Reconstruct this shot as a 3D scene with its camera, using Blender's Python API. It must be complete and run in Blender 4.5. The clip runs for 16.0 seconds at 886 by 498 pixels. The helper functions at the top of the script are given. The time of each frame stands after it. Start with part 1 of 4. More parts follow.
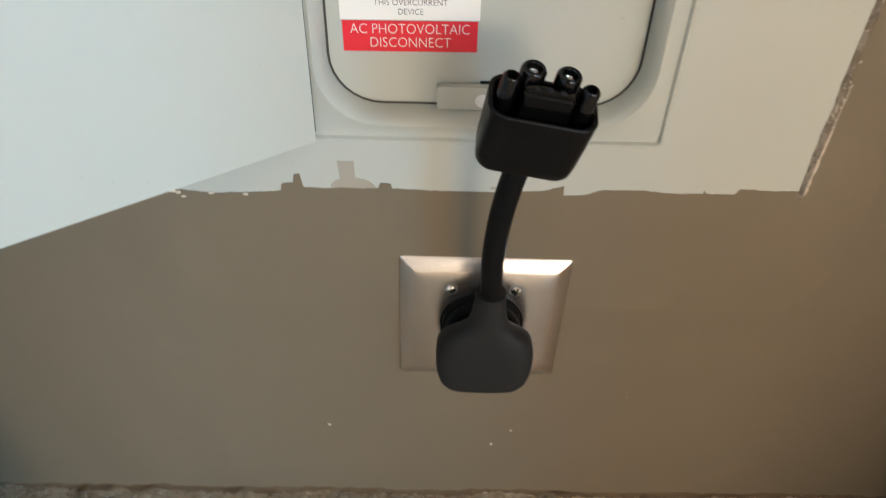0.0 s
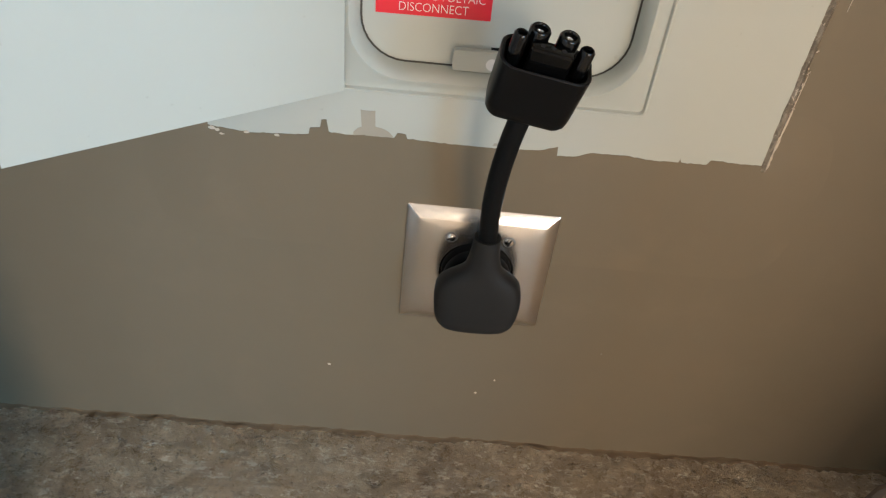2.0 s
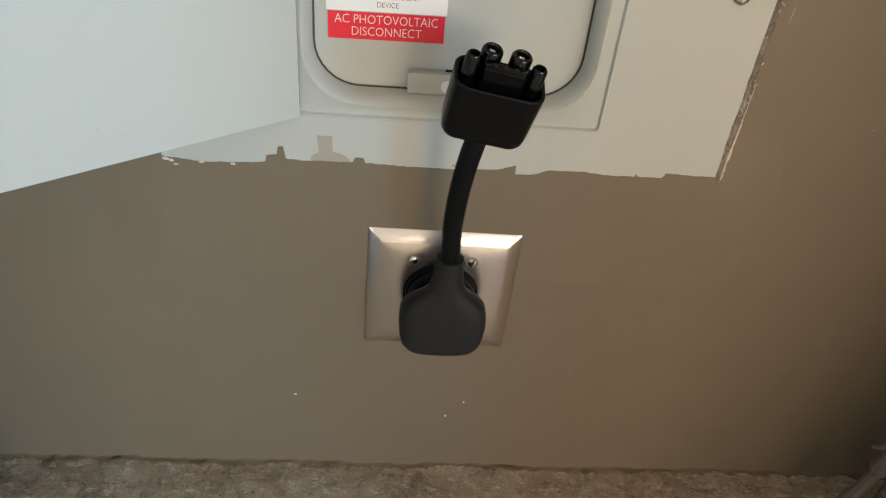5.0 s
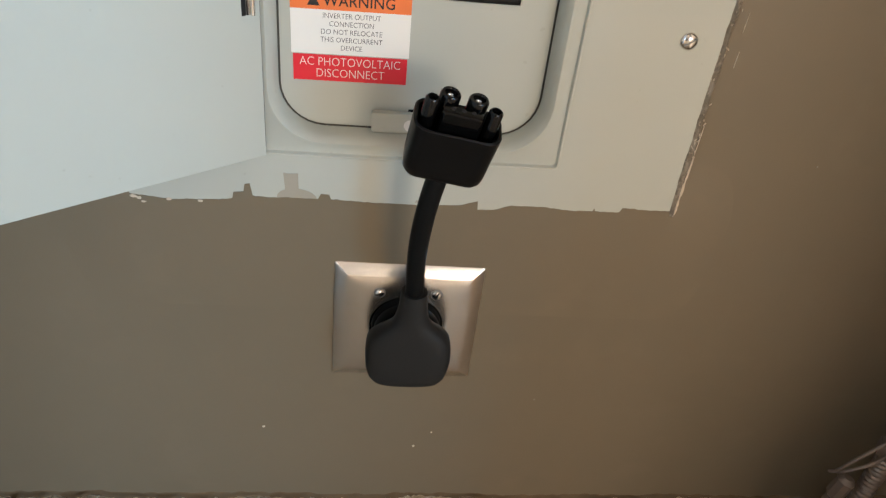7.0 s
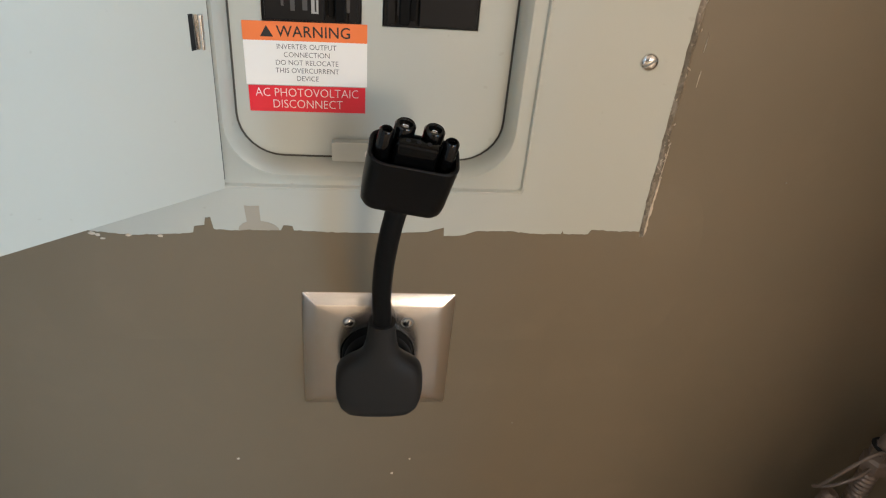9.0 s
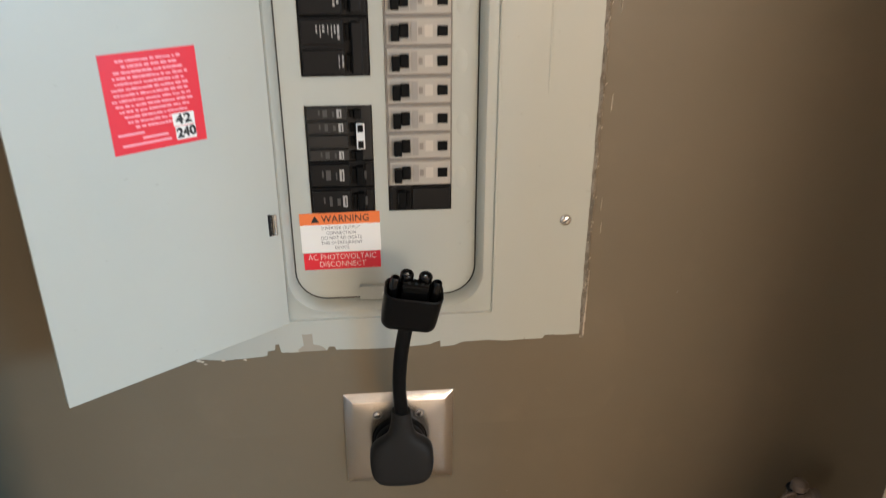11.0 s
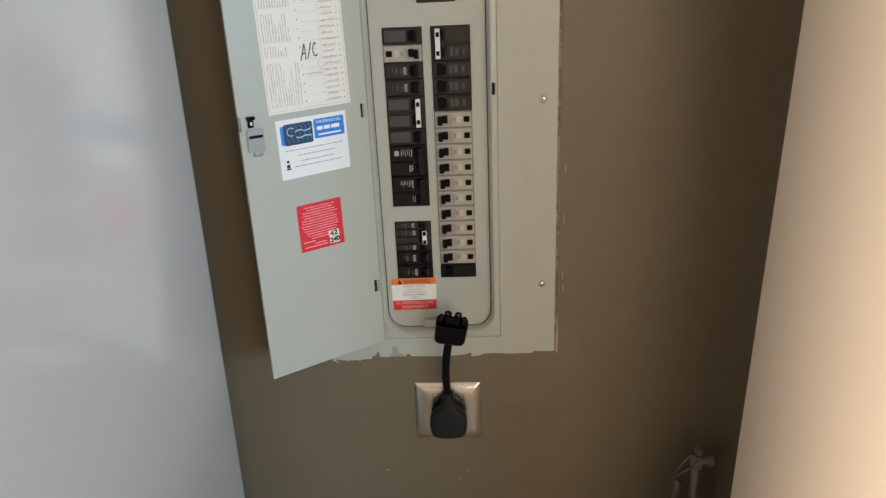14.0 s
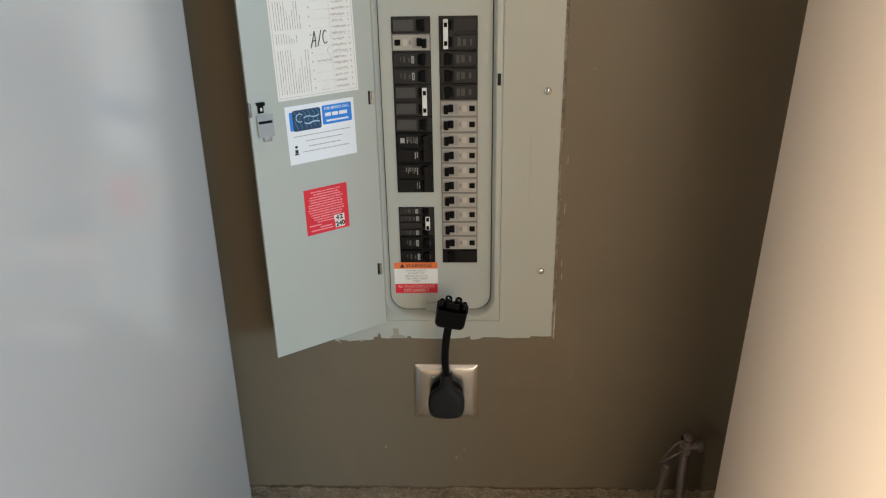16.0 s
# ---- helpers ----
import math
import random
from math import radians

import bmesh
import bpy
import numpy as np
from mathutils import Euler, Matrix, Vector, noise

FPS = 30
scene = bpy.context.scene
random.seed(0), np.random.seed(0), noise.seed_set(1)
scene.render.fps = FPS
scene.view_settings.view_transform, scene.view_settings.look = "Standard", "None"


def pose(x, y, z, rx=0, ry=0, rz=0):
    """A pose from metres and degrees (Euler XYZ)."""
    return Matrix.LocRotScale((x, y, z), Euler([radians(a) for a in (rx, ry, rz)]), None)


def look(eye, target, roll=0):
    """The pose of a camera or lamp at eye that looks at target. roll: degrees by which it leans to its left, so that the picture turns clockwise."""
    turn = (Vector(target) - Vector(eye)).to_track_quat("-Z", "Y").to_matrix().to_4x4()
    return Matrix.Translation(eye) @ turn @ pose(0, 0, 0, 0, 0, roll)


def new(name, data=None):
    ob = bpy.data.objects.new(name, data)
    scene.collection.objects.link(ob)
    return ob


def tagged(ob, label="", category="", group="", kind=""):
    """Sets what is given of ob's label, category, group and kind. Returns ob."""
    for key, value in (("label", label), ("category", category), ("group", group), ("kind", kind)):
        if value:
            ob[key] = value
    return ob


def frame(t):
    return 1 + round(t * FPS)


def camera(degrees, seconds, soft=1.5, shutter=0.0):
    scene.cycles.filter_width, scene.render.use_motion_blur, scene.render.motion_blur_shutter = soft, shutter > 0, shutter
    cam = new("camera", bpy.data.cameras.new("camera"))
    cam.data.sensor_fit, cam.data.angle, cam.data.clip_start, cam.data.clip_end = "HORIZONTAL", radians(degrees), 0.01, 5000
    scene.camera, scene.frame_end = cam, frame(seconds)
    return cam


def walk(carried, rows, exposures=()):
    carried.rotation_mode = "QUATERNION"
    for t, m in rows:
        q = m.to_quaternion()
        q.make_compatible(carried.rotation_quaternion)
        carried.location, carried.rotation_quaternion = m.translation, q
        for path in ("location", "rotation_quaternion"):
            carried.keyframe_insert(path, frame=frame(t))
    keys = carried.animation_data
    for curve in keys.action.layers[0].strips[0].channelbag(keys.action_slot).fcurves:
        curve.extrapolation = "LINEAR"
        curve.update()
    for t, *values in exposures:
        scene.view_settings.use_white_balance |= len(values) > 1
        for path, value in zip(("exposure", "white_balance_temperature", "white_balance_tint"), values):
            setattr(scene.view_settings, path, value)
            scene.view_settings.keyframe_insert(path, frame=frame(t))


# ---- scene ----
cam = camera(62.4, 16.0, soft=1.2, shutter=0.5)
PATH = [
    (0, (-0.0361, -0.3663, 0.5896), (-0.0209, 0.3998, -0.0530), 2.23),
    (0.5, (-0.0261, -0.4055, 0.5911), (-0.0045, 0.3580, -0.0543), 5.00),
    (1, (-0.0354, -0.4186, 0.5817), (-0.0226, 0.3441, -0.0649), 6.60),
    (1.5, (-0.0332, -0.4257, 0.5857), (-0.0080, 0.3388, -0.0585), 6.76),
    (2, (-0.0469, -0.4412, 0.5910), (-0.0125, 0.3368, -0.0363), 6.87),
    (2.5, (-0.0528, -0.4492, 0.5904), (-0.0063, 0.3401, -0.0219), 6.54),
    (3, (-0.0493, -0.4550, 0.5942), (0.0085, 0.3428, -0.0058), 6.50),
    (3.5, (-0.0490, -0.4490, 0.5874), (0.0162, 0.3483, -0.0126), 7.04),
    (5.8, (-0.0328, -0.4401, 0.5927), (0.0527, 0.3623, 0.0021), 6.21),
    (6, (-0.0258, -0.4404, 0.5952), (0.0614, 0.3674, 0.0122), 6.37),
    (6.5, (-0.0295, -0.4444, 0.5980), (0.0727, 0.3685, 0.0248), 6.96),
    (7, (-0.0375, -0.4474, 0.6025), (0.0722, 0.3691, 0.0356), 7.18),
    (7.5, (-0.0210, -0.4350, 0.6110), (0.1052, 0.3843, 0.0517), 6.80),
    (8, (-0.0143, -0.4309, 0.6102), (0.1218, 0.3884, 0.0531), 6.94),
    (8.2, (-0.0172, -0.4307, 0.6100), (0.1141, 0.3875, 0.0502), 6.87),
    (10.3, (-0.0146, -0.4860, 0.6482), (0.0569, 0.3645, 0.1271), 1.62),
    (10.5, (-0.0135, -0.5163, 0.6633), (0.0626, 0.3452, 0.1614), 0.03),
    (11, (-0.0197, -0.6364, 0.7174), (0.0732, 0.2742, 0.3148), 0.47),
    (11.5, (-0.0368, -0.6833, 0.7547), (0.0550, 0.2361, 0.3722), 1.89),
    (12, (-0.0415, -0.7661, 0.8578), (0.0398, 0.1556, 0.4785), 1.56),
    (12.5, (-0.0035, -0.8984, 0.9197), (0.0164, 0.0323, 0.5546), -0.88),
    (13, (0.0578, -1.0396, 0.9415), (0.0414, -0.0976, 0.6064), -2.68),
    (13.5, (0.0583, -1.0945, 0.9507), (0.0312, -0.1562, 0.6058), -2.44),
    (14, (0.0441, -1.1174, 0.9541), (0.0078, -0.1838, 0.5978), -2.02),
    (14.5, (0.0259, -1.1252, 0.9694), (-0.0185, -0.2004, 0.5916), -1.55),
    (15, (0.0261, -1.1423, 0.9765), (-0.0152, -0.2178, 0.5976), -0.67),
    (15.5, (0.0490, -1.1393, 0.9663), (0.0051, -0.2108, 0.5976), -0.30),
    (16, (0.0401, -1.1363, 0.9799), (0.0046, -0.2150, 0.5926), -0.55),
]
walk(cam, [(t, look(eye, target, roll)) for t, eye, target, roll in PATH],
     exposures=[(0, 0.27, 6380, 10), (6.0, 0.09, 6400, 10), (8.2, 0.07, 6450, 11), (10.5, -0.02, 6600, 12), (12.0, -0.08, 6650, 12),
                (13.0, -0.42, 6700, 10), (16.0, -0.58, 6600, 8)])

# ---- world and daylight ----
world = bpy.data.worlds.new("sky")
scene.world = world
world.use_nodes = True
wn = world.node_tree.nodes
sky = wn.new("ShaderNodeTexSky")
sky.sky_type, sky.sun_disc, sky.sun_elevation, sky.sun_rotation = "NISHITA", False, radians(40), radians(200)
world.node_tree.links.new(sky.outputs[0], wn["Background"].inputs[0])
wn["Background"].inputs[1].default_value = 0.08

ROOM_X0, ROOM_X1, ROOM_Y0, ROOM_Z1 = -2.6, 4.2, -6.8, 2.5
OPEN_Y0, OPEN_Y1, OPEN_Z0, OPEN_Z1 = -6.6, -3.4, 0.9, 2.2
WEST_Y0, WEST_Y1, WEST_Z1 = -3.5, -1.7, 2.2
SOUTH_X0, SOUTH_X1, SOUTH_Z0, SOUTH_Z1 = 1.3, 3.6, 0.8, 2.2


def area_lamp(name, m, sx, sy, watts, colour):
    data = bpy.data.lights.new(name, "AREA")
    data.shape, data.size, data.size_y, data.energy, data.color = "RECTANGLE", sx, sy, watts, colour
    ob = new(name, data)
    ob.matrix_world = m
    return ob


area_lamp("daylight", look((ROOM_X1 + 0.02, (OPEN_Y0 + OPEN_Y1) / 2, (OPEN_Z0 + OPEN_Z1) / 2),
                           (0, (OPEN_Y0 + OPEN_Y1) / 2, (OPEN_Z0 + OPEN_Z1) / 2)),
          OPEN_Y1 - OPEN_Y0 - 0.04, OPEN_Z1 - OPEN_Z0 - 0.04, 420, (0.30, 0.645, 1.0))
# added warm fill lamp on the other side, in an unseen opening behind the camera
area_lamp("west_fill", look((ROOM_X0 - 0.02, (WEST_Y0 + WEST_Y1) / 2, WEST_Z1 / 2), (0, (WEST_Y0 + WEST_Y1) / 2, WEST_Z1 / 2)),
          WEST_Y1 - WEST_Y0 - 0.04, WEST_Z1 - 0.04, 430, (1.0, 0.86, 0.73))
# wide warm light added in an unseen opening of the wall behind the camera
area_lamp("south_fill", look(((SOUTH_X0 + SOUTH_X1) / 2, ROOM_Y0 - 0.02, (SOUTH_Z0 + SOUTH_Z1) / 2), ((SOUTH_X0 + SOUTH_X1) / 2, 0, (SOUTH_Z0 + SOUTH_Z1) / 2)),
          SOUTH_X1 - SOUTH_X0 - 0.04, SOUTH_Z1 - SOUTH_Z0 - 0.04, 225, (1.0, 0.83, 0.655))

# ---- materials ----


class Mat:
    """A small builder of node materials."""

    def __init__(self, name, colour, rough=0.5, metal=0.0, spec=0.5):
        self.m = bpy.data.materials.new(name)
        self.m.use_nodes = True
        self.n, self.l = self.m.node_tree.nodes, self.m.node_tree.links
        self.b = self.n["Principled BSDF"]
        self.b.inputs["Base Color"].default_value = (*colour, 1)
        self.b.inputs["Roughness"].default_value = rough
        self.b.inputs["Metallic"].default_value = metal
        self.b.inputs["Specular IOR Level"].default_value = spec
        self.coord = self.n.new("ShaderNodeTexCoord").outputs["Object"]
        self.colour = None
        self.base = colour

    def noise(self, scale, detail=4, stretch=None, rough=0.6):
        t = self.n.new("ShaderNodeTexNoise")
        t.inputs["Scale"].default_value, t.inputs["Detail"].default_value, t.inputs["Roughness"].default_value = scale, detail, rough
        src = self.coord
        if stretch:
            mp = self.n.new("ShaderNodeMapping")
            mp.inputs["Scale"].default_value = stretch
            self.l.new(src, mp.inputs[0])
            src = mp.outputs[0]
        self.l.new(src, t.inputs["Vector"])
        return t.outputs["Fac"]

    def ramp(self, src, lo, hi, a=0.0, b=1.0):
        r = self.n.new("ShaderNodeMapRange")
        r.inputs[1].default_value, r.inputs[2].default_value, r.inputs[3].default_value, r.inputs[4].default_value = lo, hi, a, b
        self.l.new(src, r.inputs[0])
        return r.outputs[0]

    def tint(self, fac, colour):
        """Mix colour over the base where fac is high."""
        mix = self.n.new("ShaderNodeMix")
        mix.data_type = "RGBA"
        if self.colour is None:
            mix.inputs[6].default_value = (*self.base, 1)
        else:
            self.l.new(self.colour, mix.inputs[6])
        mix.inputs[7].default_value = (*colour, 1)
        self.l.new(fac, mix.inputs[0])
        self.colour = mix.outputs[2]
        self.l.new(self.colour, self.b.inputs["Base Color"])
        return self

    def gloss(self, fac, lo, hi):
        self.l.new(self.ramp(fac, 0.3, 0.7, lo, hi), self.b.inputs["Roughness"])
        return self

    def bump(self, *layers):
        """Layers of (fac, strength, distance)."""
        last = None
        for fac, strength, distance in layers:
            bp = self.n.new("ShaderNodeBump")
            bp.inputs["Strength"].default_value, bp.inputs["Distance"].default_value = strength, distance
            self.l.new(fac, bp.inputs["Height"])
            if last:
                self.l.new(last, bp.inputs["Normal"])
            last = bp.outputs[0]
        self.l.new(last, self.b.inputs["Normal"])
        return self


def wall_paint():
    k = Mat("taupe wall paint", (0.167, 0.1335, 0.089), 0.42, spec=0.4)
    k.tint(k.ramp(k.noise(3.0, 5), 0.4, 0.75, 0, 0.5), (0.138, 0.113, 0.0745))
    k.tint(k.ramp(k.noise(14, 6), 0.55, 0.8, 0, 0.35), (0.208, 0.161, 0.108))
    k.gloss(k.noise(6, 4), 0.36, 0.5)
    return k.bump((k.noise(4, 3), 0.25, 0.006), (k.noise(260, 3), 0.12, 0.0006)).m


def grey_enamel(name="grey enamel"):
    k = Mat(name, (0.43, 0.44, 0.388), 0.36, spec=0.5)
    k.tint(k.ramp(k.noise(9, 5), 0.5, 0.8, 0, 0.3), (0.385, 0.40, 0.355))
    k.tint(k.ramp(k.noise(120, 2), 0.72, 0.76, 0, 0.25), (0.3, 0.28, 0.23))
    k.gloss(k.noise(7, 3), 0.3, 0.42)
    return k.bump((k.noise(9, 2), 0.12, 0.003), (k.noise(500, 2), 0.06, 0.0003)).m


def concrete():
    k = Mat("rough old concrete", (0.62, 0.475, 0.305), 0.5)
    k.tint(k.ramp(k.noise(7, 8, rough=0.7), 0.42, 0.62), (0.46, 0.34, 0.215))
    k.tint(k.ramp(k.noise(24, 9, (0.6, 1, 1), rough=0.8), 0.36, 0.48, 0.8, 0), (0.27, 0.195, 0.122))
    # pale flecks: real chips, and glints of light put in as colour
    k.tint(k.ramp(k.noise(55, 9, (0.55, 1, 1), 0.85), 0.51, 0.57, 0, 0.8), (0.80, 0.655, 0.46))
    k.tint(k.ramp(k.noise(150, 8, (0.5, 1, 1), 0.85), 0.55, 0.575, 0, 0.95), (0.94, 0.86, 0.71))
    k.tint(k.ramp(k.noise(95, 7, (0.7, 1, 1), 0.8), 0.37, 0.43, 0.7, 0), (0.13, 0.092, 0.056))
    k.gloss(k.noise(110, 8, rough=0.8), 0.12, 0.5)
    return k.bump((k.noise(34, 9, rough=0.85), 0.5, 0.008), (k.noise(140, 8, (0.6, 1, 1), 0.85), 1.0, 0.010), (k.noise(420, 5, rough=0.75), 1.0, 0.003)).m


def steel(name="brushed stainless steel"):
    k = Mat(name, (0.80, 0.745, 0.685), 0.27, 1.0)
    k.tint(k.ramp(k.noise(60, 3, (0.15, 1, 1)), 0.45, 0.75, 0, 0.4), (0.74, 0.685, 0.625))
    return k.bump((k.noise(700, 2, (0.05, 1, 1)), 0.04, 0.0002)).m


def plain(name, colour, rough=0.5, metal=0.0, spec=0.5, grain=400, depth=0.0002, vary=0.25):
    k = Mat(name, colour, rough, metal, spec)
    k.tint(k.ramp(k.noise(35, 4), 0.45, 0.75, 0, vary), tuple(c * 0.72 for c in colour))
    return k.bump((k.noise(grain, 2), 0.15, depth)).m


def appliance_enamel():
    k = Mat("glossy silver grey appliance enamel", (0.80, 0.785, 0.77), 0.17, 0.2, spec=0.6)
    k.tint(k.ramp(k.noise(2.5, 3), 0.4, 0.8, 0, 0.3), (0.68, 0.665, 0.655))
    k.gloss(k.noise(5, 3), 0.15, 0.21)
    return k.bump((k.noise(2.2, 2), 0.3, 0.006), (k.noise(300, 2), 0.04, 0.0003)).m


def beige_paint():
    k = Mat("matt beige paint", (0.66, 0.56, 0.455), 0.55, spec=0.3)
    k.tint(k.ramp(k.noise(2, 3), 0.4, 0.8, 0, 0.3), (0.61, 0.52, 0.42))
    return k.bump((k.noise(240, 3), 0.1, 0.0005), (k.noise(3, 2), 0.15, 0.004)).m


def tube_rubber():
    k = Mat("black cable rubber", (0.005, 0.005, 0.005), 0.5, spec=0.1)
    return k.bump((k.noise(500, 2), 0.2, 0.0003)).m


WALL, ENAMEL, FLOOR, STEEL = wall_paint(), grey_enamel(), concrete(), steel()
APPLIANCE, BEIGE, RUBBER = appliance_enamel(), beige_paint(), tube_rubber()
SOFTBLACK = plain("soft touch black plastic", (0.0125, 0.012, 0.0112), 0.6, spec=0.25)
BLACK = plain("black plastic", (0.003, 0.003, 0.003), 0.5, spec=0.09)
SHELL = plain("satin black plastic", (0.0042, 0.004, 0.004), 0.36, spec=0.16)
GLOSSBLACK = plain("shiny black plastic", (0.0022, 0.0022, 0.0022), 0.1, spec=0.24, depth=0.00005)
BREAKER_DARK = plain("dark grey moulded plastic", (0.024, 0.0215, 0.019), 0.4, spec=0.25)
BREAKER_PLATE = plain("scuffed charcoal plastic", (0.062, 0.058, 0.056), 0.42, spec=0.3)
BREAKER_BLACK = plain("black moulded plastic", (0.006, 0.0055, 0.0055), 0.4, spec=0.2)
BREAKER_LIGHT = plain("light grey moulded plastic", (0.39, 0.355, 0.305), 0.4)
INSET = plain("grey moulded inset", (0.30, 0.28, 0.25), 0.45)
WHITE_PLASTIC = plain("white plastic", (0.72, 0.71, 0.68), 0.4)
CREAM = plain("cream sticker", (0.50, 0.455, 0.385), 0.5)
MARK_GREY = plain("grey print", (0.25, 0.22, 0.19), 0.6)
PRINT_PALE = plain("pale print", (0.36, 0.35, 0.33), 0.6)
PRINT_FAINT = plain("faint print", (0.06, 0.056, 0.052), 0.6)
CHROME = plain("chromed steel", (0.7, 0.68, 0.65), 0.16, 1.0)
ZINC = plain("zinc plated steel", (0.21, 0.205, 0.195), 0.5, 0.3)
LATCH = plain("dull bare steel", (0.33, 0.325, 0.31), 0.4, 0.3)
DARKHOLE = plain("dark void", (0.004, 0.004, 0.004), 0.9)
RED = plain("red vinyl", (0.72, 0.018, 0.035), 0.35, vary=0.1)
ORANGE = plain("orange vinyl", (0.82, 0.19, 0.05), 0.35, vary=0.1)
WHITE_VINYL = plain("white vinyl", (0.78, 0.76, 0.71), 0.35, vary=0.06)
PAPER = plain("white paper", (0.80, 0.76, 0.70), 0.7, vary=0.08)
PAPER_COOL = plain("white card", (0.80, 0.80, 0.80), 0.45, vary=0.06)
BLUE = plain("blue print", (0.015, 0.21, 0.66), 0.4, vary=0.1)
NAVY = plain("dark blue print", (0.012, 0.045, 0.11), 0.4, vary=0.6)
SKYBLUE = plain("light blue print", (0.04, 0.30, 0.48), 0.4)
ICE = plain("ice blue print", (0.42, 0.58, 0.70), 0.4)
INK = plain("black ink", (0.015, 0.013, 0.013), 0.5)
MARK_DARK = plain("soft black print", (0.03, 0.027, 0.025), 0.55)
INK_PALE = plain("grey ink", (0.42, 0.36, 0.33), 0.7)
INK_RED = plain("reddish pencil", (0.58, 0.42, 0.39), 0.7)
PENCIL = plain("brown pencil", (0.50, 0.43, 0.38), 0.7)
PINK = plain("pale pink print", (0.86, 0.33, 0.37), 0.45)


def caulk_paint():
    k = Mat("chipped brown caulk", (0.20, 0.165, 0.12), 0.36)
    k.tint(k.ramp(k.noise(120, 5, (1, 1, 0.6)), 0.46, 0.56), (0.33, 0.28, 0.22))
    k.tint(k.ramp(k.noise(260, 6, rough=0.8), 0.56, 0.62, 0, 0.9), (0.52, 0.44, 0.35))
    k.tint(k.ramp(k.noise(180, 4), 0.36, 0.42, 0.6, 0), (0.10, 0.08, 0.06))
    return k.bump((k.noise(140, 6, rough=0.8), 1.0, 0.003), (k.noise(500, 4), 0.6, 0.001)).m


CAULK = caulk_paint()
CHIP = plain("bare plaster chip", (0.62, 0.53, 0.42), 0.45)
SMEAR = plain("thin brown paint smear", (0.33, 0.30, 0.24), 0.4)
EDGE_BROWN = plain("rough dark brown", (0.15, 0.107, 0.066), 0.8, spec=0.1, grain=220, depth=0.004, vary=0.9)
SEAM_SHADE = plain("dark seam and its shade", (0.075, 0.07, 0.06), 0.8, spec=0.1)
BRASS = plain("dull tarnished fitting", (0.19, 0.15, 0.125), 0.4, 0.35, vary=0.6)
ROOM = plain("dull cream wall", (0.19, 0.165, 0.135), 0.7)
CEIL = plain("dull ceiling", (0.22, 0.20, 0.175), 0.8)

# ---- mesh helpers ----


def part(name, bm, material, parent=None, label="", smooth=None):
    """Links a bmesh as one mesh object under parent."""
    bmesh.ops.recalc_face_normals(bm, faces=bm.faces[:])
    me = bpy.data.meshes.new(name)
    bm.to_mesh(me)
    bm.free()
    me.materials.append(material)
    if smooth is not None:
        me.shade_smooth()
        me.set_sharp_from_angle(angle=radians(smooth))
    ob = new(name, me)
    ob.parent = parent
    return tagged(ob, label)


def thing(name, at, label, category, group="", kind="", m=None):
    ob = new(name)
    ob.empty_display_size = 0.02
    ob.matrix_world = m if m is not None else Matrix.Translation(at)
    return tagged(ob, label, category, group, kind)


def box(bm, x0, x1, y0, y1, z0, z1, bevel=0.0, seg=2, m=None):
    r = bmesh.ops.create_cube(bm, size=1)
    vs = r["verts"]
    for v in vs:
        v.co = Vector(((x0 + x1) / 2 + v.co.x * (x1 - x0), (y0 + y1) / 2 + v.co.y * (y1 - y0), (z0 + z1) / 2 + v.co.z * (z1 - z0)))
    if m is not None:
        for v in vs:
            v.co = m @ v.co
    if bevel:
        es = list({e for v in vs for e in v.link_edges})
        bmesh.ops.bevel(bm, geom=es, offset=bevel, segments=seg, profile=0.5, affect="EDGES")
    return bm


def boxed(*a, **k):
    return box(bmesh.new(), *a, **k)


def rounded(x0, x1, z0, z1, r, n=8):
    """Points of a rounded rectangle, anticlockwise from the lower left corner."""
    pts = []
    for cx, cz, a0 in ((x0 + r, z0 + r, 180), (x1 - r, z0 + r, 270), (x1 - r, z1 - r, 0), (x0 + r, z1 - r, 90)):
        for i in range(n + 1):
            a = radians(a0 + 90 * i / n)
            pts.append((cx + r * math.cos(a), cz + r * math.sin(a)))
    return pts


def loft(bm, loops, cap0=False, cap1=False):
    """Bridges closed loops of 3D points of the same count."""
    rings = [[bm.verts.new(p) for p in loop] for loop in loops]
    for a, b in zip(rings, rings[1:]):
        for i in range(len(a)):
            j = (i + 1) % len(a)
            bm.faces.new((a[i], a[j], b[j], b[i]))
    if cap0:
        bm.faces.new(rings[0])
    if cap1:
        bm.faces.new(rings[-1])
    return bm


def lathe(bm, profile, n=24, m=Matrix()):
    """Turns (radius, height) pairs round z."""
    loops = [[m @ Vector((r * math.cos(2 * math.pi * i / n), r * math.sin(2 * math.pi * i / n), h)) for i in range(n)] for r, h in profile]
    return loft(bm, loops, True, True)


def tube(bm, pts, radius, n=14, radii=None, cap=True):
    """A round tube along points."""
    pts = [Vector(p) for p in pts]
    loops, side = [], None
    for i, p in enumerate(pts):
        d = (pts[min(i + 1, len(pts) - 1)] - pts[max(i - 1, 0)]).normalized()
        if side is None:
            side = d.orthogonal().normalized()
        side = (side - d * side.dot(d)).normalized()
        up = d.cross(side)
        r = radii[i] if radii else radius
        loops.append([p + (side * math.cos(2 * math.pi * k / n) + up * math.sin(2 * math.pi * k / n)) * r for k in range(n)])
    return loft(bm, loops, cap, cap)


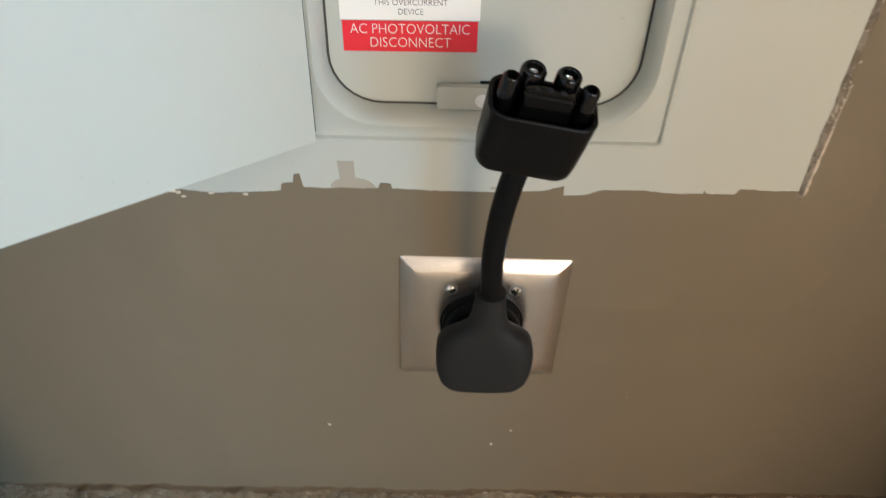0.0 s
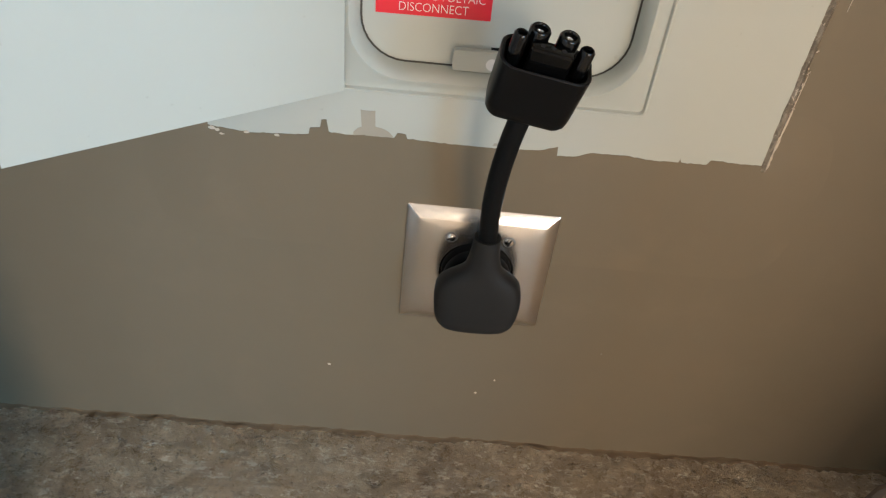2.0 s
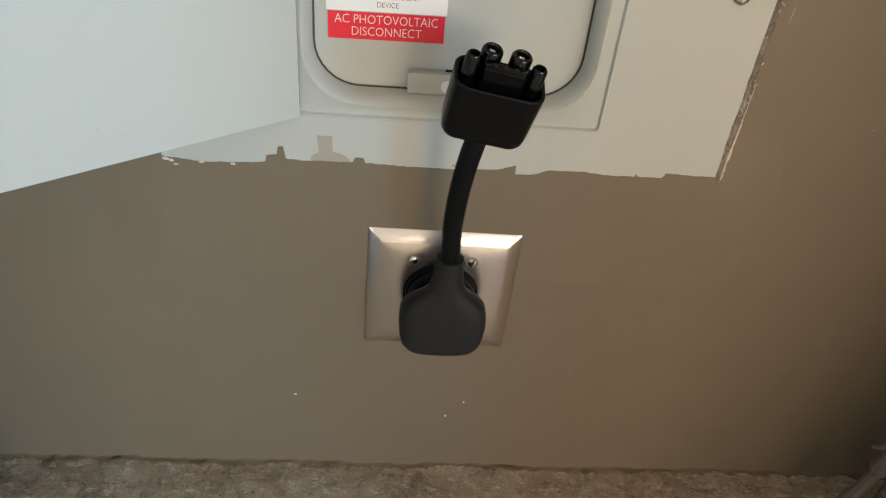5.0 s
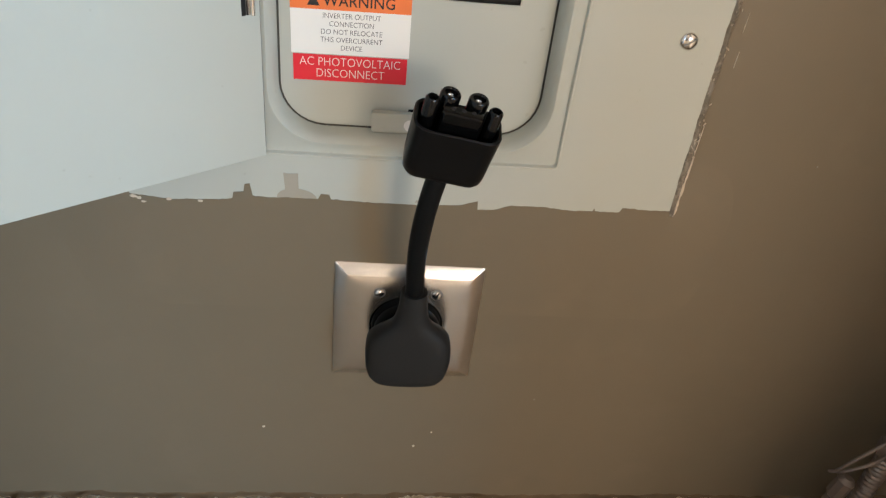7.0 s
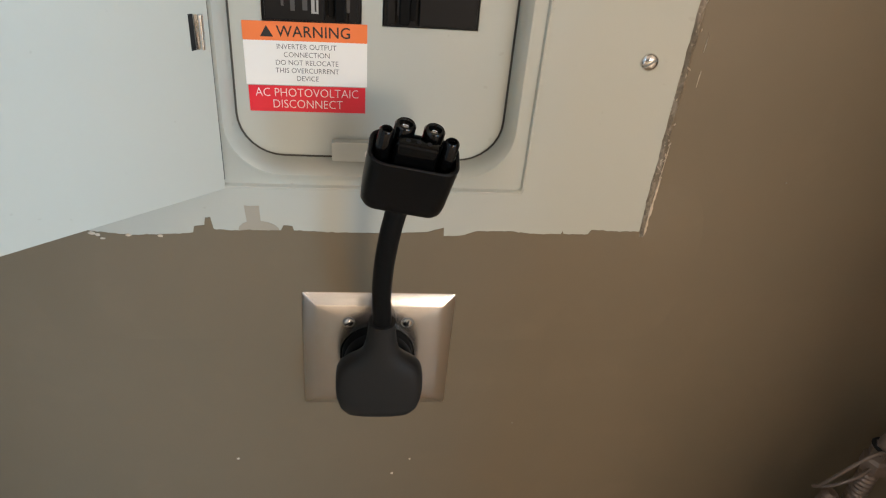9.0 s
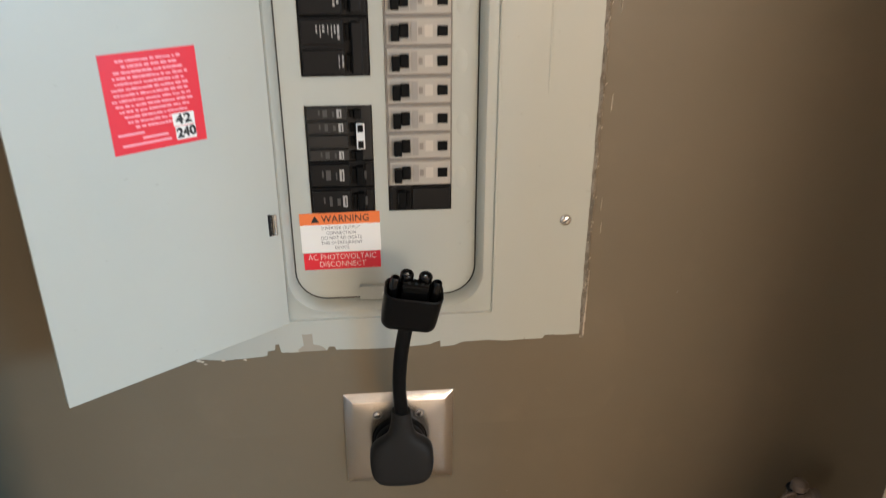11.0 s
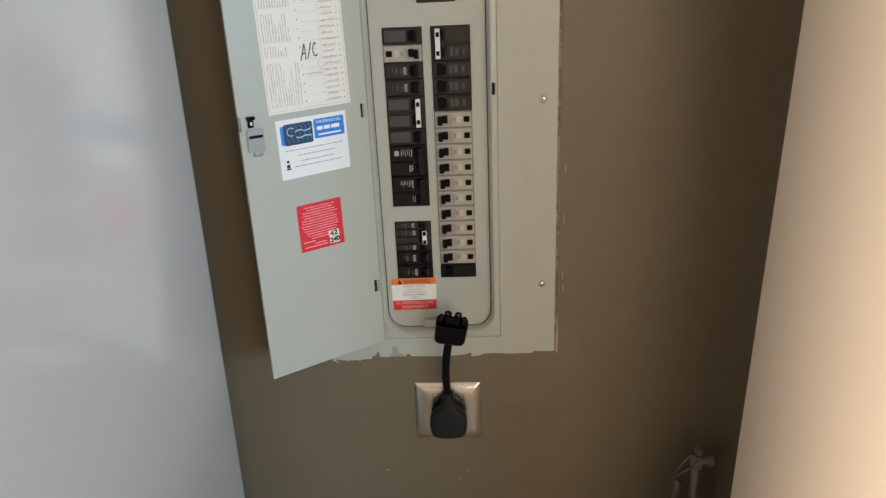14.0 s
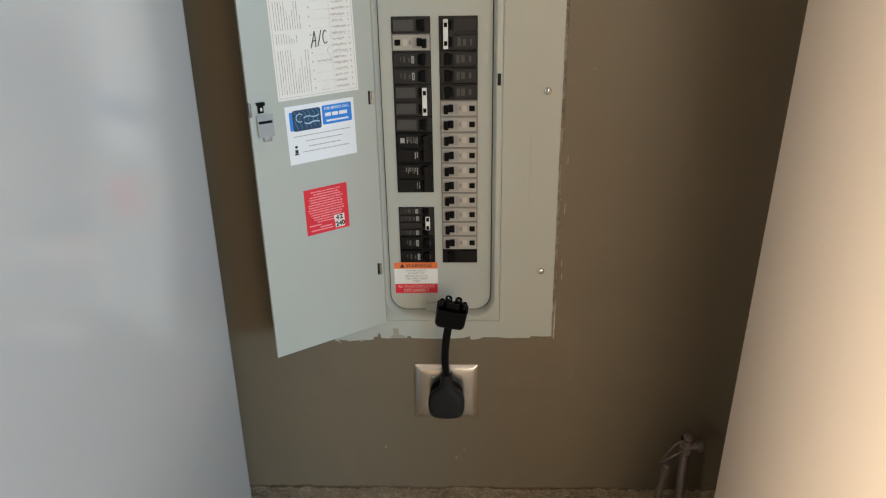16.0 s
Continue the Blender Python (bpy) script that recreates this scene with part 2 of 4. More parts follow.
def spline(pts, steps=8):
    """Catmull-Rom points through pts."""
    pts = [Vector(p) for p in pts]
    ext = [2 * pts[0] - pts[1], *pts, 2 * pts[-1] - pts[-2]]
    out = []
    for i in range(1, len(ext) - 2):
        a, b, c, d = ext[i - 1 : i + 3]
        for s in range(steps):
            t = s / steps
            out.append(0.5 * (2 * b + (c - a) * t + (2 * a - 5 * b + 4 * c - d) * t * t + (3 * b - a - 3 * c + d) * t ** 3))
    return out + [pts[-1]]


def plate_with_holes(x0, x1, z0, z1, holes, y0, y1):
    """An upright sheet between y0 (front) and y1 with rectangular holes through it."""
    xs = sorted({x0, x1, *[h[0] for h in holes], *[h[1] for h in holes]})
    zs = sorted({z0, z1, *[h[2] for h in holes], *[h[3] for h in holes]})
    bm = bmesh.new()
    grid = {(i, j): bm.verts.new((x, y0, z)) for i, x in enumerate(xs) for j, z in enumerate(zs)}
    for i in range(len(xs) - 1):
        for j in range(len(zs) - 1):
            cx, cz = (xs[i] + xs[i + 1]) / 2, (zs[j] + zs[j + 1]) / 2
            if not any(h[0] < cx < h[1] and h[2] < cz < h[3] for h in holes):
                bm.faces.new((grid[i, j], grid[i + 1, j], grid[i + 1, j + 1], grid[i, j + 1]))
    r = bmesh.ops.extrude_face_region(bm, geom=bm.faces[:])
    for v in r["geom"]:
        if isinstance(v, bmesh.types.BMVert):
            v.co.y = y1
    bmesh.ops.delete(bm, geom=[v for v in bm.verts if not v.link_faces], context="VERTS")
    return bm


def lettering(name, text, size, m, material, parent, spacing=1.0, squash=1.0, bold=0.0):
    """Flat text, centred at m's origin, in m's xy plane."""
    data = bpy.data.curves.new(name, "FONT")
    data.body, data.size, data.align_x, data.align_y, data.space_character, data.offset = text, size, "CENTER", "CENTER", spacing, bold
    data.resolution_u = 3
    src = bpy.data.objects.new("text_source", data)
    me = bpy.data.meshes.new_from_object(src)
    bpy.data.objects.remove(src)
    me.name = name
    me.transform(m @ Matrix.Diagonal((squash, 1, 1, 1)))
    me.materials.clear()
    me.materials.append(material)
    ob = new(name, me)
    ob.parent = parent
    return ob


def flat(bm, x0, x1, y0, y1, h=0.0, t=0.0002):
    """A thin slip in the xy plane, its top at h."""
    return box(bm, x0, x1, y0, y1, h - t, h)


# ---- the room ----
ZP = 0.22          # height of the outlet's middle


def floor_fall(x):
    """The old slab drops slightly toward the appliance."""
    return 0.0105 * max(-0.5, min(0.5, x))


def floor_height(x, y):
    if y < -0.31 or abs(x) > 0.71:
        return floor_fall(x)
    fade = min(1, (0.31 + y) / 0.05) * min(1, (0.71 - abs(x)) / 0.05)
    p = Vector((x, y, 0))
    return floor_fall(x) + fade * (0.003 * noise.noise(p * 12) + 0.0022 * noise.noise(p * 42) + 0.002 * noise.noise(p * 110) - 0.0015)


def room():
    hole = (-0.13, 0.115, 0.13 + ZP, 0.885 + ZP)
    outer = (ROOM_X0, ROOM_X1, -0.05, ROOM_Z1)
    part("wall_north", plate_with_holes(*outer, [hole], 0.0, 0.14), WALL)
    tagged(bpy.data.objects["wall_north"], "taupe painted wall with satin sheen and specks", "wall", kind="structure")
    part("wall_south", plate_with_holes(ROOM_X0, ROOM_X1, -0.05, ROOM_Z1, [(SOUTH_X0, SOUTH_X1, SOUTH_Z0, SOUTH_Z1)], ROOM_Y0, ROOM_Y0 - 0.14), ROOM)
    west = plate_with_holes(ROOM_Y0 - 0.14, 0.14, -0.05, ROOM_Z1, [(WEST_Y0, WEST_Y1, 0.0, WEST_Z1)], 0, -0.14)
    bmesh.ops.transform(west, matrix=Matrix(((0, 1, 0, ROOM_X0), (1, 0, 0, 0), (0, 0, 1, 0), (0, 0, 0, 1))), verts=west.verts[:])
    part("wall_west", west, ROOM)
    east = plate_with_holes(ROOM_Y0 - 0.14, 0.14, -0.05, ROOM_Z1, [(OPEN_Y0, OPEN_Y1, OPEN_Z0, OPEN_Z1)], 0, 0.14)
    bmesh.ops.transform(east, matrix=Matrix(((0, 1, 0, ROOM_X1), (1, 0, 0, 0), (0, 0, 1, 0), (0, 0, 0, 1))), verts=east.verts[:])
    part("wall_east", east, ROOM)
    part("ceiling", boxed(ROOM_X0 - 0.14, ROOM_X1 + 0.14, ROOM_Y0 - 0.14, 0.14, ROOM_Z1, ROOM_Z1 + 0.12), CEIL)
    for n, c in (("wall_south", "wall"), ("wall_west", "wall"), ("wall_east", "wall"), ("ceiling", "ceiling")):
        tagged(bpy.data.objects[n], "plain dull cream painted " + c, c, kind="structure")
    # unseen return walls, added to keep light out beside the appliance and the cabinet
    for n, x in (("wall_return_east", 1.12), ("wall_return_west", -1.24)):
        tagged(part(n, boxed(x, x + 0.1, -0.62, -0.002, 0.0, ROOM_Z1 - 0.004), ROOM), "short plain return wall, added out of view", "wall", kind="structure")
    # rough floor: fine mesh near the wall, coarse beyond
    bm = bmesh.new()
    xs = [ROOM_X0 - 0.1, -0.9, *[-0.7 + 0.006 * i for i in range(234)], 0.9, ROOM_X1 + 0.1]
    ys = [0.05, *[0.004 - 0.006 * i for i in range(50)], -0.35, -0.5, -1.0, -2.0, -4.0, ROOM_Y0 - 0.1]
    rows = []
    for y in ys:
        row = []
        for x in xs:
            z = floor_height(x, y)
            row.append(bm.verts.new((x, y, z)))
        rows.append(row)
    for a, b in zip(rows, rows[1:]):
        for i in range(len(a) - 1):
            bm.faces.new((a[i], a[i + 1], b[i + 1], b[i]))
    # uneven dark brown strip along the foot of the wall
    bm2 = bmesh.new()
    line = []
    for i in range(460):
        x = -0.69 + 0.003 * i
        w = max(0.0015, 0.0055 + 0.007 * noise.noise(Vector((x * 14, 0, 7))) + 0.005 * noise.noise(Vector((x * 60, 0, 3))) + 0.003 * noise.noise(Vector((x * 210, 1, 3))))
        row = [bm2.verts.new((x, 0.0, floor_height(x, 0.0) + 0.0016))]
        for k, lift in ((0.12, 0.0008), (0.4, 0.0007), (0.7, 0.0005), (1.0, -0.0006)):
            row.append(bm2.verts.new((x, -w * k, floor_height(x, -w * k) + lift + 0.0005 * noise.noise(Vector((x * 140, k * 9, 5))))))
        line.append(row)
    for a, b in zip(line, line[1:]):
        for i in range(4):
            bm2.faces.new((a[i], a[i + 1], b[i + 1], b[i]))
    tagged(part("edge_strip", bm2, EDGE_BROWN, smooth=60), "dark uneven strip where wall meets floor", "trim", kind="structure")
    ob = part("floor", bm, FLOOR, smooth=50)
    tagged(ob, "rough stained old concrete floor with pale chips and painted glints", "floor", kind="structure")


room()


def appliance():
    """The tall glossy appliance whose flank stands beside the panel."""
    t = thing("refrigerator", (-0.3262, -0.141, floor_fall(-0.5)), "tall glossy grey appliance with a smooth enamelled flank", "refrigerator")
    bm = bmesh.new()
    loops = []
    for z, o in ((0.012, 0.006), (0.02, 0.0), (1.68, 0.0), (1.70, 0.012)):
        loop = []
        for cx, cy, a0, r in ((-0.8, -0.742, 180, 0.007), (0, -0.742, 270, 0.007), (0, 0, 0, 0.032), (-0.8, 0, 90, 0.032)):
            sx, sy = (1 if cx < 0 else -1), (1 if cy < 0 else -1)
            for i in range(11):
                a = radians(a0 + 9 * i)
                loop.append((cx + sx * (r + o) + r * math.cos(a), cy + sy * (r + o) + r * math.sin(a), z))
        loops.append(loop)
    loft(bm, loops, True, True)
    part("body", bm, APPLIANCE, t, smooth=40)
    for x in (-0.75, -0.05):
        for y in (-0.67, -0.05):
            part("foot", lathe(bmesh.new(), [(0.016, 0.0), (0.018, 0.003), (0.014, 0.014)], 16, Matrix.Translation((x, y, 0))), BLACK, t, smooth=40)


appliance()


def cabinet():
    """The flat beige flank opposite, with a dark gap behind it."""
    t = thing("cabinet", (0.463, -0.1247, floor_fall(0.47)), "tall matt beige painted cabinet with plain flat side", "cabinet")
    for name, dims in (("side_panel", (0.0, 0.018, -0.43, 0.0, 0.0, 1.9)), ("carcass", (0.018, 0.60, -0.41, -0.006, 0.0, 1.89)),
                       ("front_door", (0.019, 0.60, -0.43, -0.411, 0.05, 1.89))):
        bm = boxed(*dims, bevel=0.001)
        for v in bm.verts:
            v.co.x += 0.0146 * v.co.z
        part(name, bm, BEIGE, t, smooth=40)


cabinet()

# ---- the breaker panel ----
TILT = Matrix.Translation((0, 0, ZP + 0.25)) @ pose(0, 0, 0, 0, -0.4, 0) @ Matrix.Translation((0, 0, -0.25))
DEAD = 0.015       # depth of the inner sheet behind the wall face
LEFT, RIGHT = (-0.0775, -0.0175), (-0.005, 0.0545)
SLOT, TOP = 0.0254, 0.657
panel = thing("breaker_panel", (0, 0, ZP), "open grey enamelled steel breaker panel set in the wall", "electrical panel", m=TILT)


def panel_body():
    bm = bmesh.new()
    shape = [
        (-0.199, 0.185, 0.100, 0.92, 0.002, -0.0001), (-0.199, 0.185, 0.100, 0.92, 0.002, -0.0022),
        (-0.1115, 0.095, 0.1445, 0.864, 0.003, -0.0022), (-0.1106, 0.0941, 0.1454, 0.8631, 0.003, -0.0031), (-0.1100, 0.0935, 0.1462, 0.8622, 0.003, -0.0030),
        (-0.1092, 0.0927, 0.1472, 0.8612, 0.003, -0.0006), (-0.1065, 0.0875, 0.1515, 0.852, 0.039, -0.0006),
        (-0.105, 0.086, 0.1530, 0.850, 0.0375, -0.0016), (-0.103, 0.084, 0.1550, 0.848, 0.0355, -0.0019),
        (-0.1005, 0.0815, 0.1575, 0.8455, 0.033, 0.0004), (-0.0985, 0.0795, 0.1595, 0.8435, 0.031, 0.006),
        (-0.0975, 0.0785, 0.1605, 0.8425, 0.030, 0.0165),
    ]
    loft(bm, [[(x, y, z) for x, z in rounded(a, b, c, d, r)] for a, b, c, d, r, y in shape])
    cover = part("cover", bm, ENAMEL, panel, smooth=35)
    # dark seam, widened so its colour takes in the shade under the rim
    bm = bmesh.new()
    loft(bm, [[(x, 0.0146, z) for x, z in rounded(-0.0977 + o, 0.0787 - o, 0.1603 + o, 0.8427 - o, 0.0302 - o)] for o in (0.0, 0.0014)])
    part("seam", bm, SEAM_SHADE, panel)
    part("hinge_gap", boxed(-0.1067, -0.1053, -0.0021, -0.0004, 0.150, 0.860), DARKHOLE, panel)
    holes = [(-0.024, 0.034, 0.690, 0.80), (*LEFT, TOP - 11 * SLOT, TOP), (*LEFT, TOP - 16 * SLOT, TOP - 12 * SLOT), (*RIGHT, TOP - 16 * SLOT, TOP)]
    part("inner_sheet", plate_with_holes(-0.105, 0.087, 0.150, 0.855, holes, DEAD, DEAD + 0.0015), ENAMEL, panel)
    bm = bmesh.new()
    box(bm, -0.128, 0.113, 0.085, 0.088, 0.132, 0.883)
    box(bm, -0.128, -0.126, 0.002, 0.085, 0.132, 0.883)
    box(bm, 0.111, 0.113, 0.002, 0.085, 0.132, 0.883)
    box(bm, -0.126, 0.111, 0.002, 0.085, 0.132, 0.134)
    box(bm, -0.126, 0.111, 0.002, 0.085, 0.881, 0.883)
    part("back_box", bm, ZINC, panel)
    # sealing tab at the lower edge of the inner sheet
    bm = bmesh.new()
    loft(bm, [[(x, y, z) for x, z in rounded(-0.036, 0.012, 0.1605, 0.1745, 0.0015, 3)] for y in (0.0135, 0.0085)], True, True)
    part("tab", bm, ENAMEL, panel, smooth=30)
    part("tab_hole", lathe(bmesh.new(), [(0.004, 0), (0.0042, 0.0003)], 18, pose(-0.0100, 0.0084, 0.1665, 90)), WHITE_PLASTIC, panel)
    part("tab_gap", boxed(-0.0115, 0.016, 0.0146, 0.0155, 0.1735, 0.1757), DARKHOLE, panel)
    for k in range(8):
        part("dimple", lathe(bmesh.new(), [(0.0075, 0.0), (0.0055, 0.0003), (0.003, 0.0006), (0.0008, 0.0007)], 18, pose(0.0635 + 0.001 * math.sin(k * 2.3), DEAD, 0.64 - 2 * SLOT * k + 0.004 * math.sin(k * 1.7), 90) @ Matrix.Diagonal((0.8, 1.5, 1, 1))), ENAMEL, panel, smooth=70)
    bm = bmesh.new()
    loft(bm, [[(0.1385 + w * c, -0.0022 + 0.0003 - 0.0007 * abs(s) * (w > 0.0005), z) for c, s in ((-1, 0), (-0.4, 0.8), (0, 1), (0.4, 0.8), (1, 0), (0, -0.0))]
              for z, w in ((0.355, 0.0003), (0.37, 0.0015), (0.42, 0.0024), (0.47, 0.0018), (0.495, 0.0003))], True, True)
    part("crease", bm, ENAMEL, panel, smooth=70)
    # slot for the door latch
    part("latch_slot", boxed(0.0845, 0.0898, -0.0018, 0.0035, 0.555, 0.573), DARKHOLE, panel)
    for z in (0.242, 0.546, 0.83):
        for x in ((0.162,) if z < 0.8 else (0.162, -0.176)):
            m = pose(x, -0.0022, z, 90)
            s = part("screw", lathe(bmesh.new(), [(0.0058, 0.0), (0.0056, 0.0010), (0.0042, 0.0022), (0.0018, 0.0028)], 22, m), CHROME, panel, "domed chrome screw", smooth=60)
            part("screw_slot", boxed(-0.0042, 0.0042, -0.0006, 0.0006, 0.0016, 0.00285, m=m @ pose(0, 0, 0, 0, 0, 35)), ZINC, s)


panel_body()

# the open door, hinged at its edge nearest the breakers
SWING = 36.9
HINGE = Vector((-0.1055, -0.0045, 0))
DOOR = Matrix.Translation(HINGE) @ pose(0, 0, 0, 90, 0, SWING)     # local x from the free edge (-0.201) to the hinge, y up, z out of the inner face


def panel_door():
    bm = bmesh.new()
    box(bm, -0.2015, 0.0, 0.1455, 0.868, -0.0018, 0.0, bevel=0.0006, m=DOOR)
    box(bm, -0.2015, -0.2, 0.1455, 0.868, -0.008, -0.0012, m=DOOR)
    box(bm, -0.2, -0.0, 0.1455, 0.147, -0.008, -0.0012, m=DOOR)
    door = part("door", bm, ENAMEL, panel, "open grey enamelled steel panel door")
    for y in (0.54, 0.25, 0.80):
        bm = bmesh.new()
        tube(bm, [DOOR @ Vector((-0.005, y - 0.010, 0.002)), DOOR @ Vector((-0.005, y + 0.010, 0.002))], 0.0016, 10)
        box(bm, -0.0082, -0.0066, y - 0.010, y + 0.010, 0.0, 0.0012, m=DOOR)
        part("hinge", bm, CHROME, door, "bright steel hinge pin", smooth=40)
        part("hinge_slot", boxed(-0.0112, -0.0084, y - 0.0105, y + 0.0105, 0.0, 0.0003, m=DOOR), DARKHOLE, door)
    # slide latch
    bm = bmesh.new()
    box(bm, -0.1925, -0.1710, 0.507, 0.5365, 0.0, 0.005, bevel=0.0012, m=DOOR)
    box(bm, -0.186, -0.1735, 0.4985, 0.508, 0.0, 0.004, bevel=0.001, m=DOOR)
    part("latch", bm, LATCH, door, "grey metal slide latch", smooth=40)
    part("latch_lip", boxed(-0.1915, -0.172, 0.5255, 0.5292, 0.0048, 0.0066, m=DOOR), BLACK, door)
    bm = bmesh.new()
    box(bm, -0.190, -0.1815, 0.540, 0.553, 0.0, 0.003, bevel=0.0008, m=DOOR)
    box(bm, -0.1915, -0.180, 0.551, 0.5555, 0.0, 0.007, bevel=0.0008, m=DOOR)
    part("latch_hook", bm, BLACK, door, "black latch hook", smooth=40)
    part("latch_hook_pin", boxed(-0.1868, -0.1842, 0.5435, 0.548, 0.003, 0.0042, m=DOOR), WHITE_PLASTIC, door)
    bm = bmesh.new()
    box(bm, -0.2035, -0.1995, 0.536, 0.556, -0.004, 0.0035, bevel=0.001, m=DOOR)
    part("latch_bolt", bm, ZINC, door, smooth=40)


panel_door()

# ---- circuit breakers ----
BREAKERS = "circuit breakers in the panel"


def breaker(slot, column, style, poles=1, tie="", prints=(), short=False, split=False, plate=False):
    """A breaker that fills slots from the top; the handle is toward the middle of the panel."""
    x0, x1 = column
    mirror = column is LEFT
    h = SLOT * poles
    zc = TOP - SLOT * slot - h / 2
    mats = {"dark": BREAKER_DARK, "black": BREAKER_BLACK, "light": BREAKER_LIGHT}
    words = {"dark": "dark grey plastic circuit breaker with black handle", "black": "black plastic circuit breaker with pale print",
             "light": "light grey plastic circuit breaker with black test button"}
    b = thing("circuit_breaker", (0, 0, 0), words[style], "circuit breaker", BREAKERS, m=TILT @ Matrix.Translation(((x0 + x1) / 2, DEAD, zc)))
    w = (x1 - x0) / 2 - 0.0006
    s = -1 if mirror else 1

    def slab(bm, a, c, z0, z1, y0, y1, bevel=0.0):
        """From a to c along the breaker, measured from its handle end."""
        xa, xc = sorted((s * (-w + a), s * (-w + c)))
        return box(bm, xa, xc, y0, y1, z0, z1, bevel)

    bm = bmesh.new()
    box(bm, -w, w, -0.0005, 0.055, -h / 2 + 0.0003, h / 2 - 0.0003, 0.0006, 1)
    for k in range(poles):
        z = -h / 2 + SLOT * (k + 0.5)
        if style == "light":
            slab(bm, 0.0014, 0.0572, z - 0.0112, z + 0.0108, -0.0032, 0.0, 0.0007)
        elif split:
            for dz in (-0.0064, 0.0064):
                slab(bm, 0.0215, 0.057, z + dz - 0.0052, z + dz + 0.0052, -0.0042, 0.0, 0.0007)
        else:
            slab(bm, 0.0215, 0.057, z - 0.0105, z + 0.0105, -0.0042, 0.0, 0.0008)
            slab(bm, 0.002, 0.0075, z - 0.0105, z + 0.0105, -0.0025, 0.0, 0.0006)
    part("body", bm, mats[style], b)
    if style == "light":
        part("case", boxed(-w - 0.0002, w + 0.0002, -0.0012, 0.0, -h / 2 + 0.0002, h / 2 - 0.0002), MARK_GREY, b)
    for k in range(poles):
        z = -h / 2 + SLOT * (k + 0.5)
        f = -0.0033
        if style == "light":
            part("inset", slab(bmesh.new(), 0.0225, 0.028, z - 0.0085, z + 0.008, f - 0.0004, f), INSET, b)
            part("handle_well", slab(bmesh.new(), 0.0035, 0.0215, z - 0.0085, z + 0.008, f - 0.0002, f), INSET, b)
            hd = slab(bmesh.new(), 0.0055, 0.0125, z - 0.0078, z + 0.0055, f - 0.0075, f, 0.001)
            slab(hd, 0.0125, 0.0205, z - 0.0052, z + 0.0066, f - 0.0045, f, 0.001)
            part("handle", hd, BLACK, b)
            part("indicator", slab(bmesh.new(), 0.029, 0.0325, z - 0.003, z + 0.003, f - 0.0005, f), MARK_GREY, b)
            part("sticker", slab(bmesh.new(), 0.0345, 0.0415, z - 0.0048, z + 0.0050, f - 0.0003, f), CREAM, b)
            part("test_button", slab(bmesh.new(), 0.0455, 0.0545, z - 0.0043, z + 0.0045, f - 0.0018, f, 0.0006), BLACK, b)
        elif split:
            for dz in (-0.0064, 0.0064):
                hd = slab(bmesh.new(), 0.009, 0.0155, z + dz - 0.0045, z + dz + 0.0045, -0.0095, 0.0, 0.001)
                slab(hd, 0.0155, 0.0195, z + dz - 0.0038, z + dz + 0.0038, -0.0055, 0.0, 0.0008)
                part("handle", hd, BLACK, b)
        else:
            hd = slab(bmesh.new(), 0.009, 0.0155, z - 0.0088, z + 0.0088, -0.0095, 0.0, 0.0012)
            slab(hd, 0.0155, 0.0195, z - 0.007, z + 0.007, -0.0055, 0.0, 0.0008)
            part("handle", hd, BLACK, b)
        if plate:
            part("face_plate", slab(bmesh.new(), 0.0245, 0.0555, z - 0.0078, z + 0.0082, -0.0047, -0.0040, 0.0003), BREAKER_PLATE, b, "charcoal face plate")
    for a, c, z0, z1, bright in prints:
        part("print", slab(bmesh.new(), a, c, z0, z1, -0.0045 - (0.0002 if bright is None else 0), -0.0040), PRINT_PALE if bright else BREAKER_DARK if bright is None else PRINT_FAINT, b)
    if tie == "white":
        half = h / 2 - 0.0035 if not short else 0.0118
        t0 = slab(bmesh.new(), 0.0065, 0.014, -half, half, -0.0125, -0.0095, 0.0008)
        tb = part("handle_tie", t0, WHITE_PLASTIC, b, "white handle tie with two square holes")
        for z in (-half * 0.62, half * 0.62):
            part("tie_hole", slab(bmesh.new(), 0.0078, 0.0127, z - 0.0033, z + 0.0033, -0.0129, -0.0120), BLACK, tb)
    elif tie == "black":
        part("handle_tie", slab(bmesh.new(), 0.0055, 0.014, -h / 2 + 0.004, h / 2 - 0.004, -0.0115, -0.0092, 0.0008), BREAKER_BLACK, b)
    return b


rng = random.Random(4)


def label_print(n, z=0.0, bright=True, at=0.024):
    """Rows of tiny unreadable print on a breaker face."""
    out = []
    for i in range(n):
        x = at + 0.0032 * i + rng.uniform(-0.0004, 0.0004)
        z0 = z - 0.0062 + rng.uniform(0, 0.006)
        cut = rng.uniform(z0 + 0.002, z + 0.004)
        wd = rng.choice((0.0008, 0.0012, 0.0018))
        out += [(x, x + wd, z0, cut - 0.0005, bright), (x, x + wd, cut + 0.0004, z + 0.0058, bright)]
    return out


def small_label(z=0.0, at=0.026, h=0.0055):
    """A small pale rating slip with dim marks beside it."""
    j = rng.uniform(-0.0012, 0.0012)
    return [(at + j, at + j + 0.0042, z - h, z + h, True), (at + j + 0.0012, at + j + 0.0022, z - h * 0.8, z + h * 0.7, None), (at + 0.0065 + j, at + 0.0085, z - h * 0.7, z + h * 0.5, False),
            (at + 0.013, at + 0.0165 + j, z - h * 0.8, z + h * 0.9, False), (at + 0.0195, at + 0.021, z - h * 0.3, z + h * 0.8, False)]


H2 = SLOT / 2
